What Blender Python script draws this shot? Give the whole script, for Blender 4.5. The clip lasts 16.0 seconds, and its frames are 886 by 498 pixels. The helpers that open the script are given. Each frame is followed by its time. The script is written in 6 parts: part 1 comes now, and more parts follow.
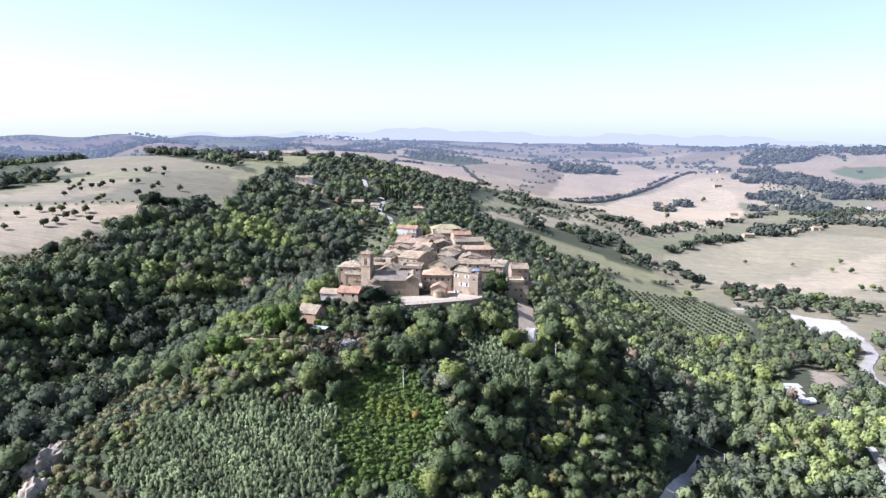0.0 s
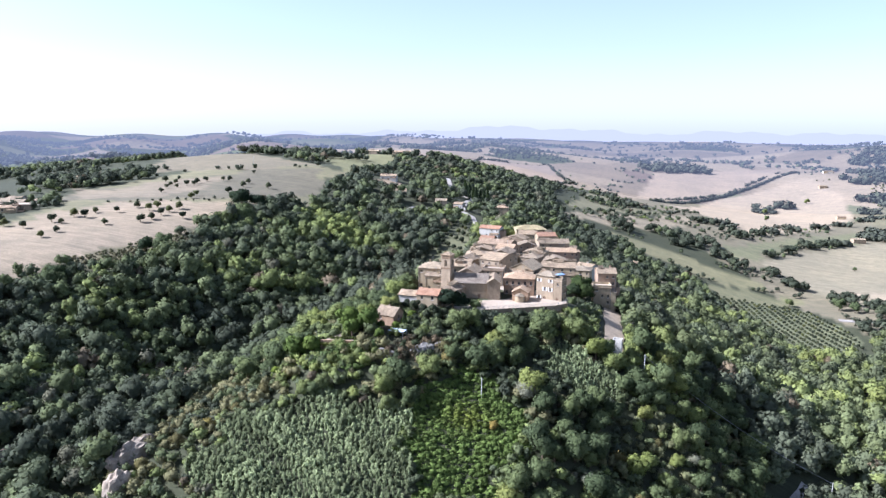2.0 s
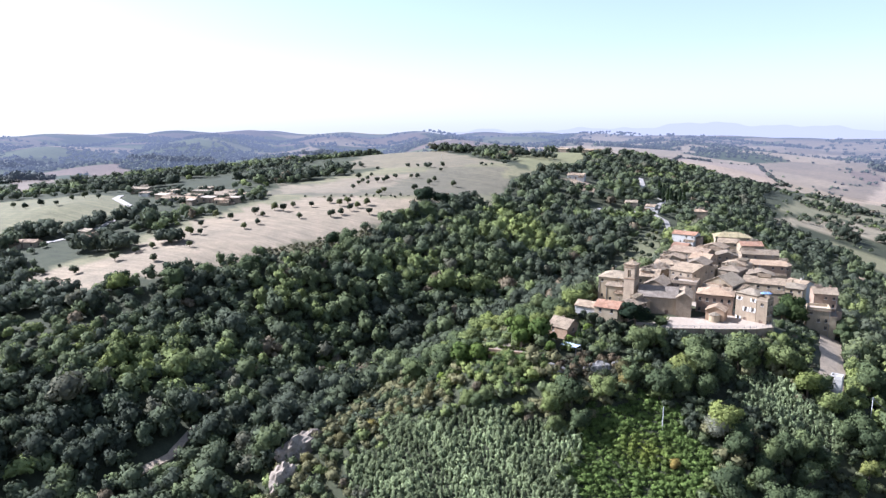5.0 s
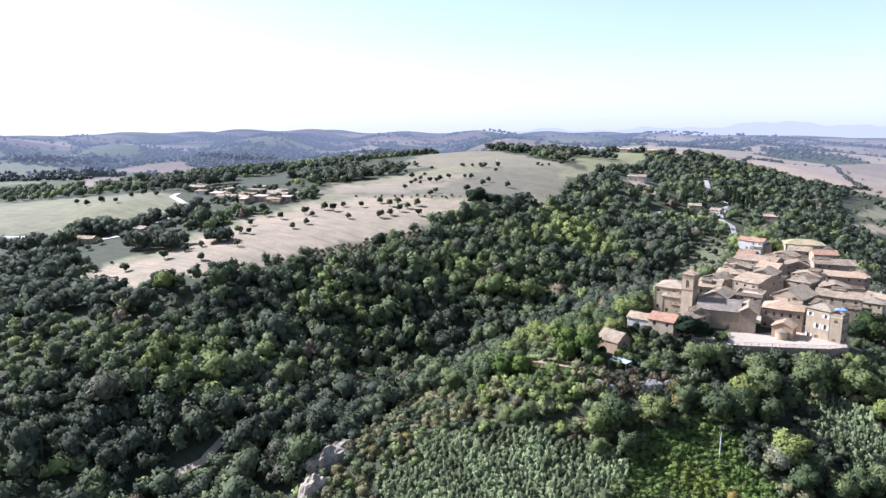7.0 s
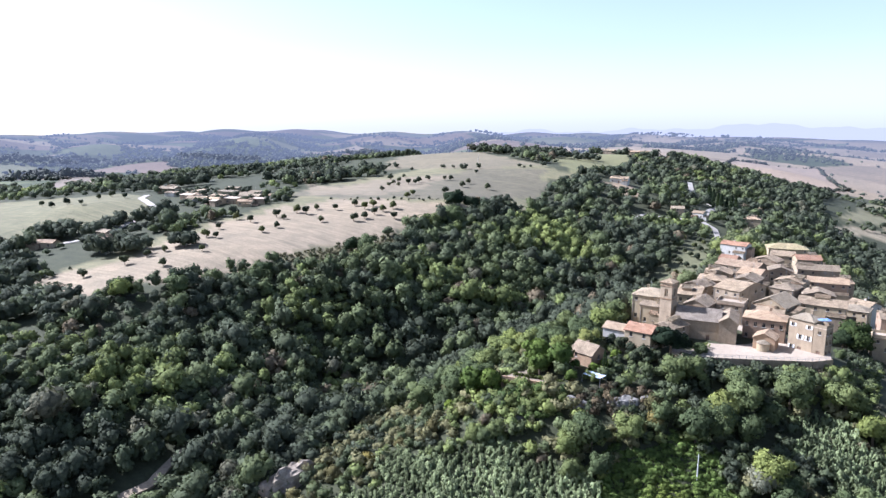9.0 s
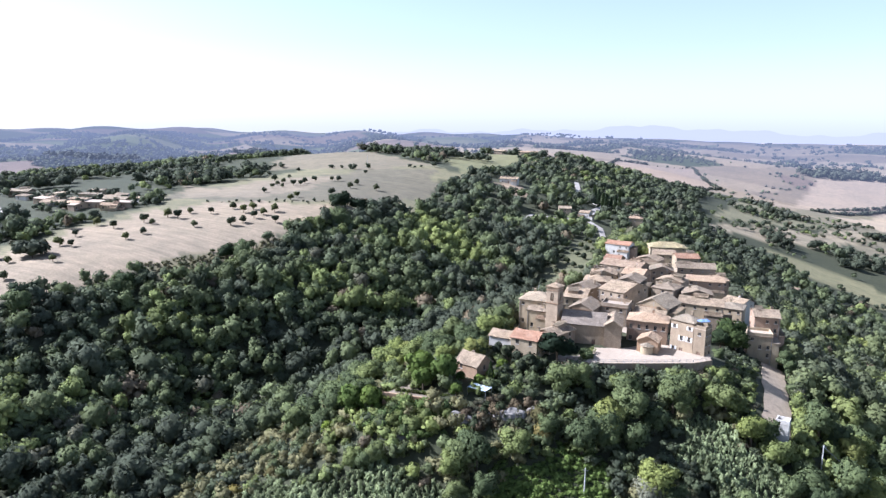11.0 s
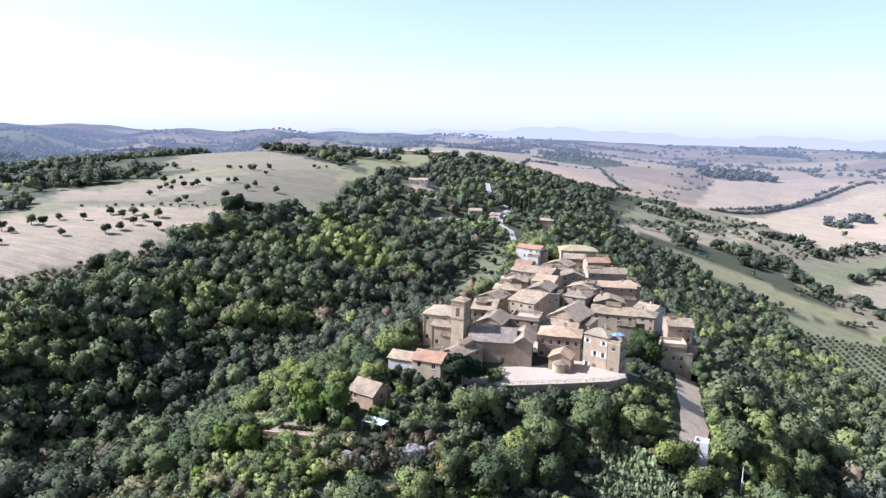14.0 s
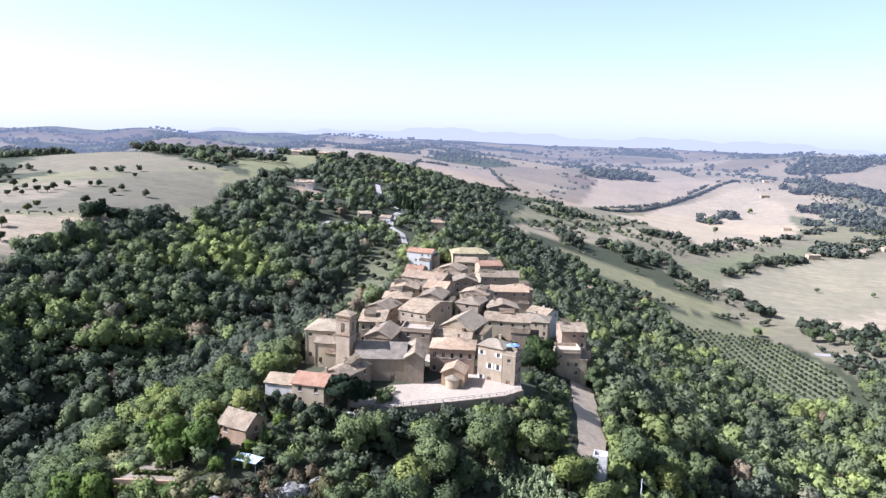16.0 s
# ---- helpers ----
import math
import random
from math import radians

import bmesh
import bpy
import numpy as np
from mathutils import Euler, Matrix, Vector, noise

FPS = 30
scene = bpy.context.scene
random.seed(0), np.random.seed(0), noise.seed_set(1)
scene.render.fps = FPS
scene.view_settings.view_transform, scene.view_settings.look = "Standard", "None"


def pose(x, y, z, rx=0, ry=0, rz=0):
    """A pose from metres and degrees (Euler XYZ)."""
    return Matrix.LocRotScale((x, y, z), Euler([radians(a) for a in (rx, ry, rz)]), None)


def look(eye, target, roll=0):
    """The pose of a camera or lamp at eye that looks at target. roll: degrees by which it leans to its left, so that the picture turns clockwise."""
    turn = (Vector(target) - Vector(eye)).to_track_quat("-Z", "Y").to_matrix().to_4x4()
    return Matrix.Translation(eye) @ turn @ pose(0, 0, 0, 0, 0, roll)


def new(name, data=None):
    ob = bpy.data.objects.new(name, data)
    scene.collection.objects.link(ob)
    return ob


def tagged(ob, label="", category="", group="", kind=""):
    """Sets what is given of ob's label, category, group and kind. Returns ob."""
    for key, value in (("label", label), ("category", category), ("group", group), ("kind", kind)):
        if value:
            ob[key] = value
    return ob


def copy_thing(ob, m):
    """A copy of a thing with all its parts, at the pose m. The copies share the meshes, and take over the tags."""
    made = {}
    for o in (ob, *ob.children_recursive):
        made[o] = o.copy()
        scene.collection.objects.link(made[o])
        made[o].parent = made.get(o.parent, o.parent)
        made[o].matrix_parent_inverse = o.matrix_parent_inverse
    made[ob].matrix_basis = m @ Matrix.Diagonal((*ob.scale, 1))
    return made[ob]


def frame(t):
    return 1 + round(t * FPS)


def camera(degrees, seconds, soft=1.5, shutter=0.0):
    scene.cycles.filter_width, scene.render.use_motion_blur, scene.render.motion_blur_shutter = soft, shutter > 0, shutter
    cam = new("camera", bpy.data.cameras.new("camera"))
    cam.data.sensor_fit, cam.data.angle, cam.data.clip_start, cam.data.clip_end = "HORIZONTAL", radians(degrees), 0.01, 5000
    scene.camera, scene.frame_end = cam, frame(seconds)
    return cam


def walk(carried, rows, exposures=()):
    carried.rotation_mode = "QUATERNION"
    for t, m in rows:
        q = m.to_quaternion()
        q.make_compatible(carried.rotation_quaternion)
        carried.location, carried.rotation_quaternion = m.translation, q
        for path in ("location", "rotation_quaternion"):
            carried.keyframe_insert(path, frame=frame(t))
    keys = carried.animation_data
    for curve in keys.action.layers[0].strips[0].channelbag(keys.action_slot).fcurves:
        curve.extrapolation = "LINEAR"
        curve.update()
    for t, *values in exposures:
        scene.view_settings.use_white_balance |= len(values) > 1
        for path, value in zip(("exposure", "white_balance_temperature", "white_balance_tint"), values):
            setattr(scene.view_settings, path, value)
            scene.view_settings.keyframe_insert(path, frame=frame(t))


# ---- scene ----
cam = camera(66.0, 16.0, 1.4)
PATH = [
    (0, (3.693, -238.387, 63.818), (3.492, -236.424, 63.491), 0.6),
    (0.5, (3.562, -236.251, 63.833), (3.307, -234.295, 63.503), 0.5),
    (1, (3.431, -234.111, 63.846), (3.094, -232.168, 63.514), 0.5),
    (1.5, (3.324, -231.948, 63.855), (2.937, -230.014, 63.522), 0.5),
    (2, (3.273, -229.722, 63.86), (2.83, -227.801, 63.526), 0.5),
    (2.5, (3.223, -227.409, 63.866), (2.742, -225.497, 63.532), 0.4),
    (3, (3.138, -224.996, 63.873), (2.584, -223.104, 63.537), 0.4),
    (3.5, (2.984, -222.485, 63.882), (2.339, -220.622, 63.544), 0.4),
    (4, (2.778, -219.877, 63.893), (2.065, -218.039, 63.554), 0.4),
    (4.5, (2.567, -217.179, 63.906), (1.695, -215.413, 63.564), 0.2),
    (4.7, (2.484, -216.06, 63.912), (1.574, -214.312, 63.569), 0.2),
    (6.8, (1.613, -203.872, 64.122), (0.519, -202.234, 63.775), 0.2),
    (7, (1.528, -202.675, 64.129), (0.428, -201.042, 63.782), 0.3),
    (7.5, (1.305, -199.594, 64.154), (0.195, -197.967, 63.807), 0.4),
    (8, (1.07, -196.403, 64.181), (-0.048, -194.781, 63.833), 0.3),
    (8.5, (0.798, -193.079, 64.197), (-0.324, -191.46, 63.851), 0.4),
    (9, (0.5, -189.682, 64.203), (-0.57, -188.028, 63.858), 0.5),
    (9.2, (0.346, -188.313, 64.202), (-0.673, -186.627, 63.855), 0.6),
    (11.3, (-1.635, -173.828, 64.159), (-2.439, -172.029, 63.817), 1.0),
    (11.5, (-1.842, -172.43, 64.157), (-2.64, -170.629, 63.815), 1.0),
    (12, (-2.387, -168.883, 64.145), (-3.079, -167.038, 63.805), 1.2),
    (12.5, (-2.918, -165.322, 64.129), (-3.548, -163.454, 63.789), 1.3),
    (13, (-3.402, -161.765, 64.109), (-3.998, -159.887, 63.77), 1.4),
    (13.5, (-3.856, -158.226, 64.089), (-4.437, -156.343, 63.75), 1.4),
    (14, (-4.286, -154.696, 64.07), (-4.861, -152.81, 63.732), 1.5),
    (14.5, (-4.693, -151.177, 64.05), (-5.244, -149.284, 63.711), 1.6),
    (15, (-5.066, -147.631, 64.034), (-5.467, -145.7, 63.701), 1.7),
    (15.5, (-5.41, -144.076, 64.019), (-5.728, -142.13, 63.689), 1.8),
    (16, (-5.752, -140.503, 64.004), (-6.023, -138.549, 63.676), 1.8),
]
walk(cam, [(t, look(eye, target, roll)) for t, eye, target, roll in PATH],
     exposures=[(0.0, 1.52, 5320, 17), (16.0, 1.52, 5320, 17)])

# ---- sky and sun ----
SUN = Vector((-0.97, -0.22, 0.83)).normalized()
world = bpy.data.worlds.new("sky")
scene.world = world
world.use_nodes = True
wn = world.node_tree
sky = wn.nodes.new("ShaderNodeTexSky")
sky.sky_type, sky.sun_disc = "NISHITA", False
sky.sun_elevation, sky.sun_rotation = math.asin(SUN.z), math.atan2(SUN.x, SUN.y)
sky.air_density, sky.dust_density, sky.ozone_density = 1.0, 2.0, 1.0
air = wn.nodes["Background"]
wn.links.new(sky.outputs[0], air.inputs[0])
air.inputs[1].default_value = 0.056
veil = wn.nodes.new("ShaderNodeBackground")  # thin even summer haze over the whole sky
veil.inputs[0].default_value = (0.96, 0.97, 0.99, 1)
way = wn.nodes.new("ShaderNodeTexCoord")
split = wn.nodes.new("ShaderNodeSeparateXYZ")
thick = wn.nodes.new("ShaderNodeValToRGB")  # haze is thick along the horizon and thins out overhead
for at, v in ((0.04, 0.21), (0.12, 0.14), (0.35, 0.065)):
    thick.color_ramp.elements.new(at).color = (v, v, v, 1)
thick.color_ramp.elements[0].color = (0.245, 0.245, 0.245, 1)
thick.color_ramp.elements[-1].color = (0.035, 0.035, 0.035, 1)
wn.links.new(way.outputs["Generated"], split.inputs[0])
wn.links.new(split.outputs["Z"], thick.inputs[0])
wn.links.new(thick.outputs[0], veil.inputs[1])
both = wn.nodes.new("ShaderNodeAddShader")
wn.links.new(air.outputs[0], both.inputs[0])
wn.links.new(veil.outputs[0], both.inputs[1])
wn.links.new(both.outputs[0], wn.nodes["World Output"].inputs[0])
sun = new("sun", bpy.data.lights.new("sun", "SUN"))
sun.data.energy, sun.data.angle, sun.data.color = 5.0, radians(0.5), (1.0, 0.95, 0.90)
sun.matrix_world = Matrix.Translation((-300, -100, 400)) @ SUN.to_track_quat("Z", "Y").to_matrix().to_4x4()


# ---- materials ----
def nodes_of(name, rough=0.9):
    m = bpy.data.materials.new(name)
    m.use_nodes = True
    nt = m.node_tree
    p = nt.nodes["Principled BSDF"]
    p.inputs["Roughness"].default_value = rough
    p.inputs["Specular IOR Level"].default_value = 0.25
    return m, nt, p


def noise_node(nt, scale, detail=4.0, rough=0.6):
    c = nt.nodes.new("ShaderNodeTexCoord")
    n = nt.nodes.new("ShaderNodeTexNoise")
    n.inputs["Scale"].default_value, n.inputs["Detail"].default_value, n.inputs["Roughness"].default_value = scale, detail, rough
    nt.links.new(c.outputs["Object"], n.inputs["Vector"])
    return n


def ramp_node(nt, source, stops):
    r = nt.nodes.new("ShaderNodeValToRGB")
    e = r.color_ramp.elements
    while len(e) < len(stops):
        e.new(0.5)
    for k, (at, col) in enumerate(stops):
        e[k].position, e[k].color = at, (*col, 1)
    nt.links.new(source, r.inputs[0])
    return r


def mix_node(nt, a, b, fac, blend="MIX"):
    m = nt.nodes.new("ShaderNodeMix")
    m.data_type, m.blend_type = "RGBA", blend
    for socket, v in ((m.inputs[0], fac), (m.inputs[6], a), (m.inputs[7], b)):
        if isinstance(v, bpy.types.NodeSocket):
            nt.links.new(v, socket)
        else:
            socket.default_value = (*v, 1) if isinstance(v, tuple) else v
    return m.outputs[2]


def bump_node(nt, p, height, strength=0.4, distance=0.1):
    b = nt.nodes.new("ShaderNodeBump")
    b.inputs["Strength"].default_value, b.inputs["Distance"].default_value = strength, distance
    nt.links.new(height, b.inputs["Height"])
    nt.links.new(b.outputs[0], p.inputs["Normal"])


def plaster(name, a, b, rough=0.92, large=0.35, small=4.0, vary=0.25):
    """Wall face: two tones in large stains, fine grain, and each wall a little different."""
    m, nt, p = nodes_of(name, rough)
    n1, n2 = noise_node(nt, large, 5), noise_node(nt, small, 3)
    base = ramp_node(nt, n1.outputs[0], ((0.35, a), (0.65, b))).outputs[0]
    grain = ramp_node(nt, n2.outputs[0], ((0.3, (0.72, 0.72, 0.72)), (0.7, (1.08, 1.08, 1.08)))).outputs[0]
    col = mix_node(nt, base, grain, 1.0, "MULTIPLY")
    co = nt.nodes.new("ShaderNodeTexCoord")
    mp = nt.nodes.new("ShaderNodeMapping")
    mp.inputs["Scale"].default_value = (0.9, 0.9, 0.3)
    n3 = nt.nodes.new("ShaderNodeTexNoise")
    n3.inputs["Scale"].default_value, n3.inputs["Detail"].default_value = 1.0, 5.0
    nt.links.new(co.outputs["Object"], mp.inputs[0])
    nt.links.new(mp.outputs[0], n3.inputs["Vector"])
    streak = ramp_node(nt, n3.outputs[0], ((0.3, (0.86, 0.85, 0.84)), (0.55, (1.0, 1.0, 1.0)), (0.75, (1.05, 1.04, 1.03)))).outputs[0]
    col = mix_node(nt, col, streak, 1.0, "MULTIPLY")
    info = nt.nodes.new("ShaderNodeObjectInfo")
    tone = ramp_node(nt, info.outputs["Random"], ((0.0, (1 - vary,) * 3), (1.0, (1 + vary * 0.4, 1 + vary * 0.35, 1 + vary * 0.3)))).outputs[0]
    nt.links.new(mix_node(nt, col, tone, 1.0, "MULTIPLY"), p.inputs["Base Color"])
    bump_node(nt, p, n2.outputs[0], 0.5, 0.08)
    return m


def tiled_roof(name, a, b, c):
    """Old barrel tiles: rows across the slope, patches of lichen and newer tiles."""
    m, nt, p = nodes_of(name, 0.9)
    n1, n2 = noise_node(nt, 0.5, 5), noise_node(nt, 6.0, 2)
    co = nt.nodes.new("ShaderNodeTexCoord")
    w = nt.nodes.new("ShaderNodeTexWave")
    w.bands_direction = "X"
    w.inputs["Scale"].default_value, w.inputs["Distortion"].default_value = 1.3, 0.6
    nt.links.new(co.outputs["Object"], w.inputs["Vector"])
    base = ramp_node(nt, n1.outputs[0], ((0.3, a), (0.5, b), (0.72, c))).outputs[0]
    speck = ramp_node(nt, n2.outputs[0], ((0.3, (0.5, 0.5, 0.5)), (0.5, (0.95, 0.94, 0.93)), (0.7, (1.3, 1.24, 1.18)))).outputs[0]
    rows = ramp_node(nt, w.outputs[0], ((0.0, (0.8, 0.78, 0.76)), (0.6, (1.0, 1.0, 1.0)))).outputs[0]
    col = mix_node(nt, mix_node(nt, base, speck, 1.0, "MULTIPLY"), rows, 1.0, "MULTIPLY")
    info = nt.nodes.new("ShaderNodeObjectInfo")
    tone = ramp_node(nt, info.outputs["Random"], ((0.0, (0.78, 0.78, 0.8)), (1.0, (1.15, 1.1, 1.05)))).outputs[0]
    nt.links.new(mix_node(nt, col, tone, 1.0, "MULTIPLY"), p.inputs["Base Color"])
    bump_node(nt, p, w.outputs[0], 0.7, 0.12)
    return m


def plain(name, col, rough=0.7, metal=0.0):
    m, nt, p = nodes_of(name, rough)
    n = noise_node(nt, 9.0, 3)
    tone = ramp_node(nt, n.outputs[0], ((0.3, tuple(v * 0.8 for v in col)), (0.7, tuple(min(1, v * 1.1) for v in col)))).outputs[0]
    nt.links.new(tone, p.inputs["Base Color"])
    p.inputs["Metallic"].default_value = metal
    return m


def foliage(name, dark, light, by_tint=False, through_light=0.25):
    """Leaves: every spray its own green, ragged at the edge; light passes through a little."""
    m, nt, p = nodes_of(name, 0.8)
    p.inputs["Specular IOR Level"].default_value = 0.08
    out = nt.nodes["Material Output"]
    geo = nt.nodes.new("ShaderNodeNewGeometry")
    col = ramp_node(nt, geo.outputs["Random Per Island"], ((0.0, dark), (1.0, light))).outputs[0]
    fine = noise_node(nt, 4.5, 3, 0.7)
    col = mix_node(nt, col, ramp_node(nt, fine.outputs[0], ((0.34, (0.68, 0.70, 0.70)), (0.5, (0.98, 0.98, 0.98)), (0.66, (1.26, 1.24, 1.18)))).outputs[0], 1.0, "MULTIPLY")
    bump_node(nt, p, fine.outputs[0], 0.5, 0.3)
    if by_tint:
        at = nt.nodes.new("ShaderNodeAttribute")
        at.attribute_name = "tint"
        col = mix_node(nt, col, at.outputs["Color"], 1.0, "MULTIPLY")
    else:
        info = nt.nodes.new("ShaderNodeObjectInfo")
        tone = ramp_node(nt, info.outputs["Random"], ((0.0, (0.45, 0.50, 0.56)), (0.45, (0.74, 0.78, 0.80)), (0.75, (1.0, 1.0, 0.92)), (0.92, (1.25, 1.25, 0.85)), (1.0, (1.45, 1.3, 0.95)))).outputs[0]
        col = mix_node(nt, col, tone, 1.0, "MULTIPLY")
    nt.links.new(col, p.inputs["Base Color"])
    tr = nt.nodes.new("ShaderNodeBsdfTranslucent")
    nt.links.new(col, tr.inputs[0])
    mx = nt.nodes.new("ShaderNodeMixShader")
    mx.inputs[0].default_value = through_light
    nt.links.new(p.outputs[0], mx.inputs[1])
    nt.links.new(tr.outputs[0], mx.inputs[2])
    gaps = noise_node(nt, 2.6, 2, 0.6)
    solid = ramp_node(nt, gaps.outputs[0], ((0.385, (0, 0, 0)), (0.40, (1, 1, 1)))).outputs[0]
    clear = nt.nodes.new("ShaderNodeBsdfTransparent")
    cut = nt.nodes.new("ShaderNodeMixShader")
    nt.links.new(solid, cut.inputs[0])
    nt.links.new(clear.outputs[0], cut.inputs[1])
    nt.links.new(mx.outputs[0], cut.inputs[2])
    nt.links.new(cut.outputs[0], out.inputs[0])
    return m


def ground_material():
    m, nt, p = nodes_of("ground_cover", 0.95)
    at = nt.nodes.new("ShaderNodeAttribute")
    at.attribute_name = "cover"
    n1, n2, n3 = noise_node(nt, 0.012, 5), noise_node(nt, 0.12, 5), noise_node(nt, 1.3, 4)
    t1 = ramp_node(nt, n1.outputs[0], ((0.3, (0.86, 0.87, 0.88)), (0.7, (1.12, 1.1, 1.06)))).outputs[0]
    t2 = ramp_node(nt, n2.outputs[0], ((0.3, (0.82, 0.84, 0.82)), (0.7, (1.14, 1.12, 1.1)))).outputs[0]
    t3 = ramp_node(nt, n3.outputs[0], ((0.3, (0.75, 0.76, 0.74)), (0.7, (1.18, 1.16, 1.14)))).outputs[0]
    co = nt.nodes.new("ShaderNodeTexCoord")
    mp = nt.nodes.new("ShaderNodeMapping")
    mp.inputs["Rotation"].default_value, mp.inputs["Scale"].default_value = (0, 0, 0.6), (0.03, 0.5, 0.1)
    n4 = nt.nodes.new("ShaderNodeTexNoise")
    n4.inputs["Scale"].default_value, n4.inputs["Detail"].default_value = 1.0, 4.0
    nt.links.new(co.outputs["Object"], mp.inputs[0])
    nt.links.new(mp.outputs[0], n4.inputs["Vector"])
    t4 = ramp_node(nt, n4.outputs[0], ((0.35, (0.84, 0.85, 0.86)), (0.65, (1.1, 1.1, 1.1)))).outputs[0]
    col = at.outputs["Color"]
    for t in (t1, t2, t3, t4):
        col = mix_node(nt, col, t, 1.0, "MULTIPLY")
    nt.links.new(col, p.inputs["Base Color"])
    bump_node(nt, p, n3.outputs[0], 0.6, 0.25)
    return m


def glass_pane():
    m, nt, p = nodes_of("window_glass", 0.08)
    p.inputs["Base Color"].default_value = (0.02, 0.025, 0.03, 1)
    p.inputs["Specular IOR Level"].default_value = 0.5
    return m


GROUND = ground_material()
STONE = plaster("stone_wall", (0.283, 0.221, 0.153), (0.393, 0.313, 0.219), vary=0.3)
BRICK = plaster("brick_wall", (0.316, 0.209, 0.129), (0.371, 0.260, 0.166))
CREAM = plaster("cream_render", (0.394, 0.313, 0.200), (0.456, 0.368, 0.246))
ROSE = plaster("rose_render", (0.356, 0.244, 0.167), (0.400, 0.292, 0.202))
GREY = plaster("grey_render", (0.308, 0.239, 0.162), (0.369, 0.292, 0.197))
WHITE = plaster("white_render", (0.497, 0.472, 0.414), (0.558, 0.530, 0.475), vary=0.12)
TILE = tiled_roof("old_roof_tiles", (0.185, 0.147, 0.101), (0.285, 0.229, 0.157), (0.385, 0.316, 0.220))
ORANGE_TILE = tiled_roof("new_roof_tiles", (0.270, 0.155, 0.098), (0.345, 0.205, 0.130), (0.385, 0.262, 0.182))
ROSE_TILE = tiled_roof("rose_roof_tiles", (0.250, 0.180, 0.118), (0.335, 0.254, 0.171), (0.425, 0.339, 0.236))
PALE_TILE = tiled_roof("pale_roof_tiles", (0.250, 0.205, 0.140), (0.310, 0.262, 0.184), (0.355, 0.308, 0.225))
# the nave's own grey, darkened further for the bell tower's shadow on it
GREY_TILE = tiled_roof("grey_roof_tiles", (0.140, 0.122, 0.100), (0.195, 0.172, 0.142), (0.255, 0.228, 0.190))
YELLOW_TILE = tiled_roof("yellow_roof_tiles", (0.300, 0.250, 0.135), (0.370, 0.318, 0.178), (0.420, 0.370, 0.220))
PAVING = plaster("pale_paving", (0.416, 0.340, 0.257), (0.484, 0.400, 0.306), large=0.15, small=9.0)
TRACK = plaster("track_surface", (0.281, 0.225, 0.158), (0.354, 0.285, 0.203), large=0.2, small=2.0)
GLASS = glass_pane()
FRAME = plain("window_wood", (0.30, 0.24, 0.18))
SHUTTER = plain("white_shutter", (0.72, 0.71, 0.68))
BROWN_SHUTTER = plain("brown_shutter", (0.16, 0.10, 0.07))
METAL = plain("dull_metal", (0.30, 0.30, 0.31), 0.45, 0.8)
DARK_METAL = plain("dark_iron", (0.05, 0.05, 0.05), 0.6, 0.5)
BARK = plaster("bark", (0.10, 0.075, 0.05), (0.17, 0.13, 0.09), small=6)
LEAF = foliage("tree_leaves", (0.108, 0.128, 0.058), (0.176, 0.204, 0.084))
LEAF_STUFF = foliage("wood_leaves", (0.80, 0.80, 0.82), (1.18, 1.18, 1.14), by_tint=True)
PINE_LEAF = foliage("conifer_needles", (0.025, 0.038, 0.020), (0.055, 0.075, 0.035))
OLIVE_LEAF = foliage("olive_leaves", (0.055, 0.062, 0.034), (0.10, 0.11, 0.06))

# ---- relief ----
# spot heights of the relief, landform by landform: x, y, z
NOSE = [(-118, -74, -27), (-87, -64, -22), (-61, -52, -24), (-44, -66, -25), (-30, -58, -30), (-16, -54, -26), (-11, -42, -18),
        (-30, -33, -16), (-41, -35, -14), (-80, -49, -20), (-100, -32, -17), (-111, -28, -22), (-79, -38, -5.5), (-61, -24, -2.5),
        (-66, -8, 0), (-84, -18, -3), (-96, -8, -14), (-90, -100, -38), (-30, -110, -52), (-140, -110, -46), (0, -240, -75), (-150, -240, -70)]
VILLAGE = [(-37, 8, 0), (-20, 22, 0), (-9, 29, -0.8), (-45, 25, 0.3), (-68, 10, 0), (-68, 42, 0), (-33, 60, -1), (-15, 60, -3),
           (-52, 90, -1.5), (-25, 110, -3), (-55, 150, -4), (-25, 150, -5), (-3, 115, -10), (-45, 215, -6), (-74, 215, -6),
           (-80, 330, -6), (-120, 420, 2), (5, 62, -9.5), (10, 30, -9.5), (10, 16, -11), (-14, 215, -14), (-10, 165, -12), (-86, 60, -9), (-86, 110, -13), (-95, 160, -16)]
SLOPE = [(-38, -2, -6), (-19, -1, -11), (-6, 0, -14), (14, 3, -18), (-1, -12, -15), (11, -20, -32), (26, -7, -23), (16, -25, -38), (28, 17, -18),
         (35, 68, -20), (49, 12, -46), (61, 99, -44), (47, 215, -52), (108, 81, -63), (72, 14, -66), (121, 236, -78), (131, 314, -80),
         (62, 355, -56), (30, 345, -46), (167, 405, -84), (120, 160, -74), (180, 150, -72), (240, 250, -76), (60, -120, -78)]
WEST = [(-158, -17, -36), (-155, 28, -34), (-168, 6, -31), (-166, -44, -28), (-176, -84, -27), (-145, 14, -36), (-141, 52, -24), (-128, 88, -25),
        (-116, 135, -23), (-150, -140, -50), (-181, 8, -21), (-187, 24, -12), (-176, 45, -7), (-163, 70, -8), (-212, -44, -12), (-192, -37, -17),
        (-221, -82, -10), (-203, -90, -16), (-230, -28, 2), (-215, 30, 3), (-203, 69, 4), (-150, 105, -6), (-130, 128, -8), (-168, 112, 1),
        (-147, 183, -4), (-258, 5, 8), (-254, 82, 13.5), (-214, 113, 13)]
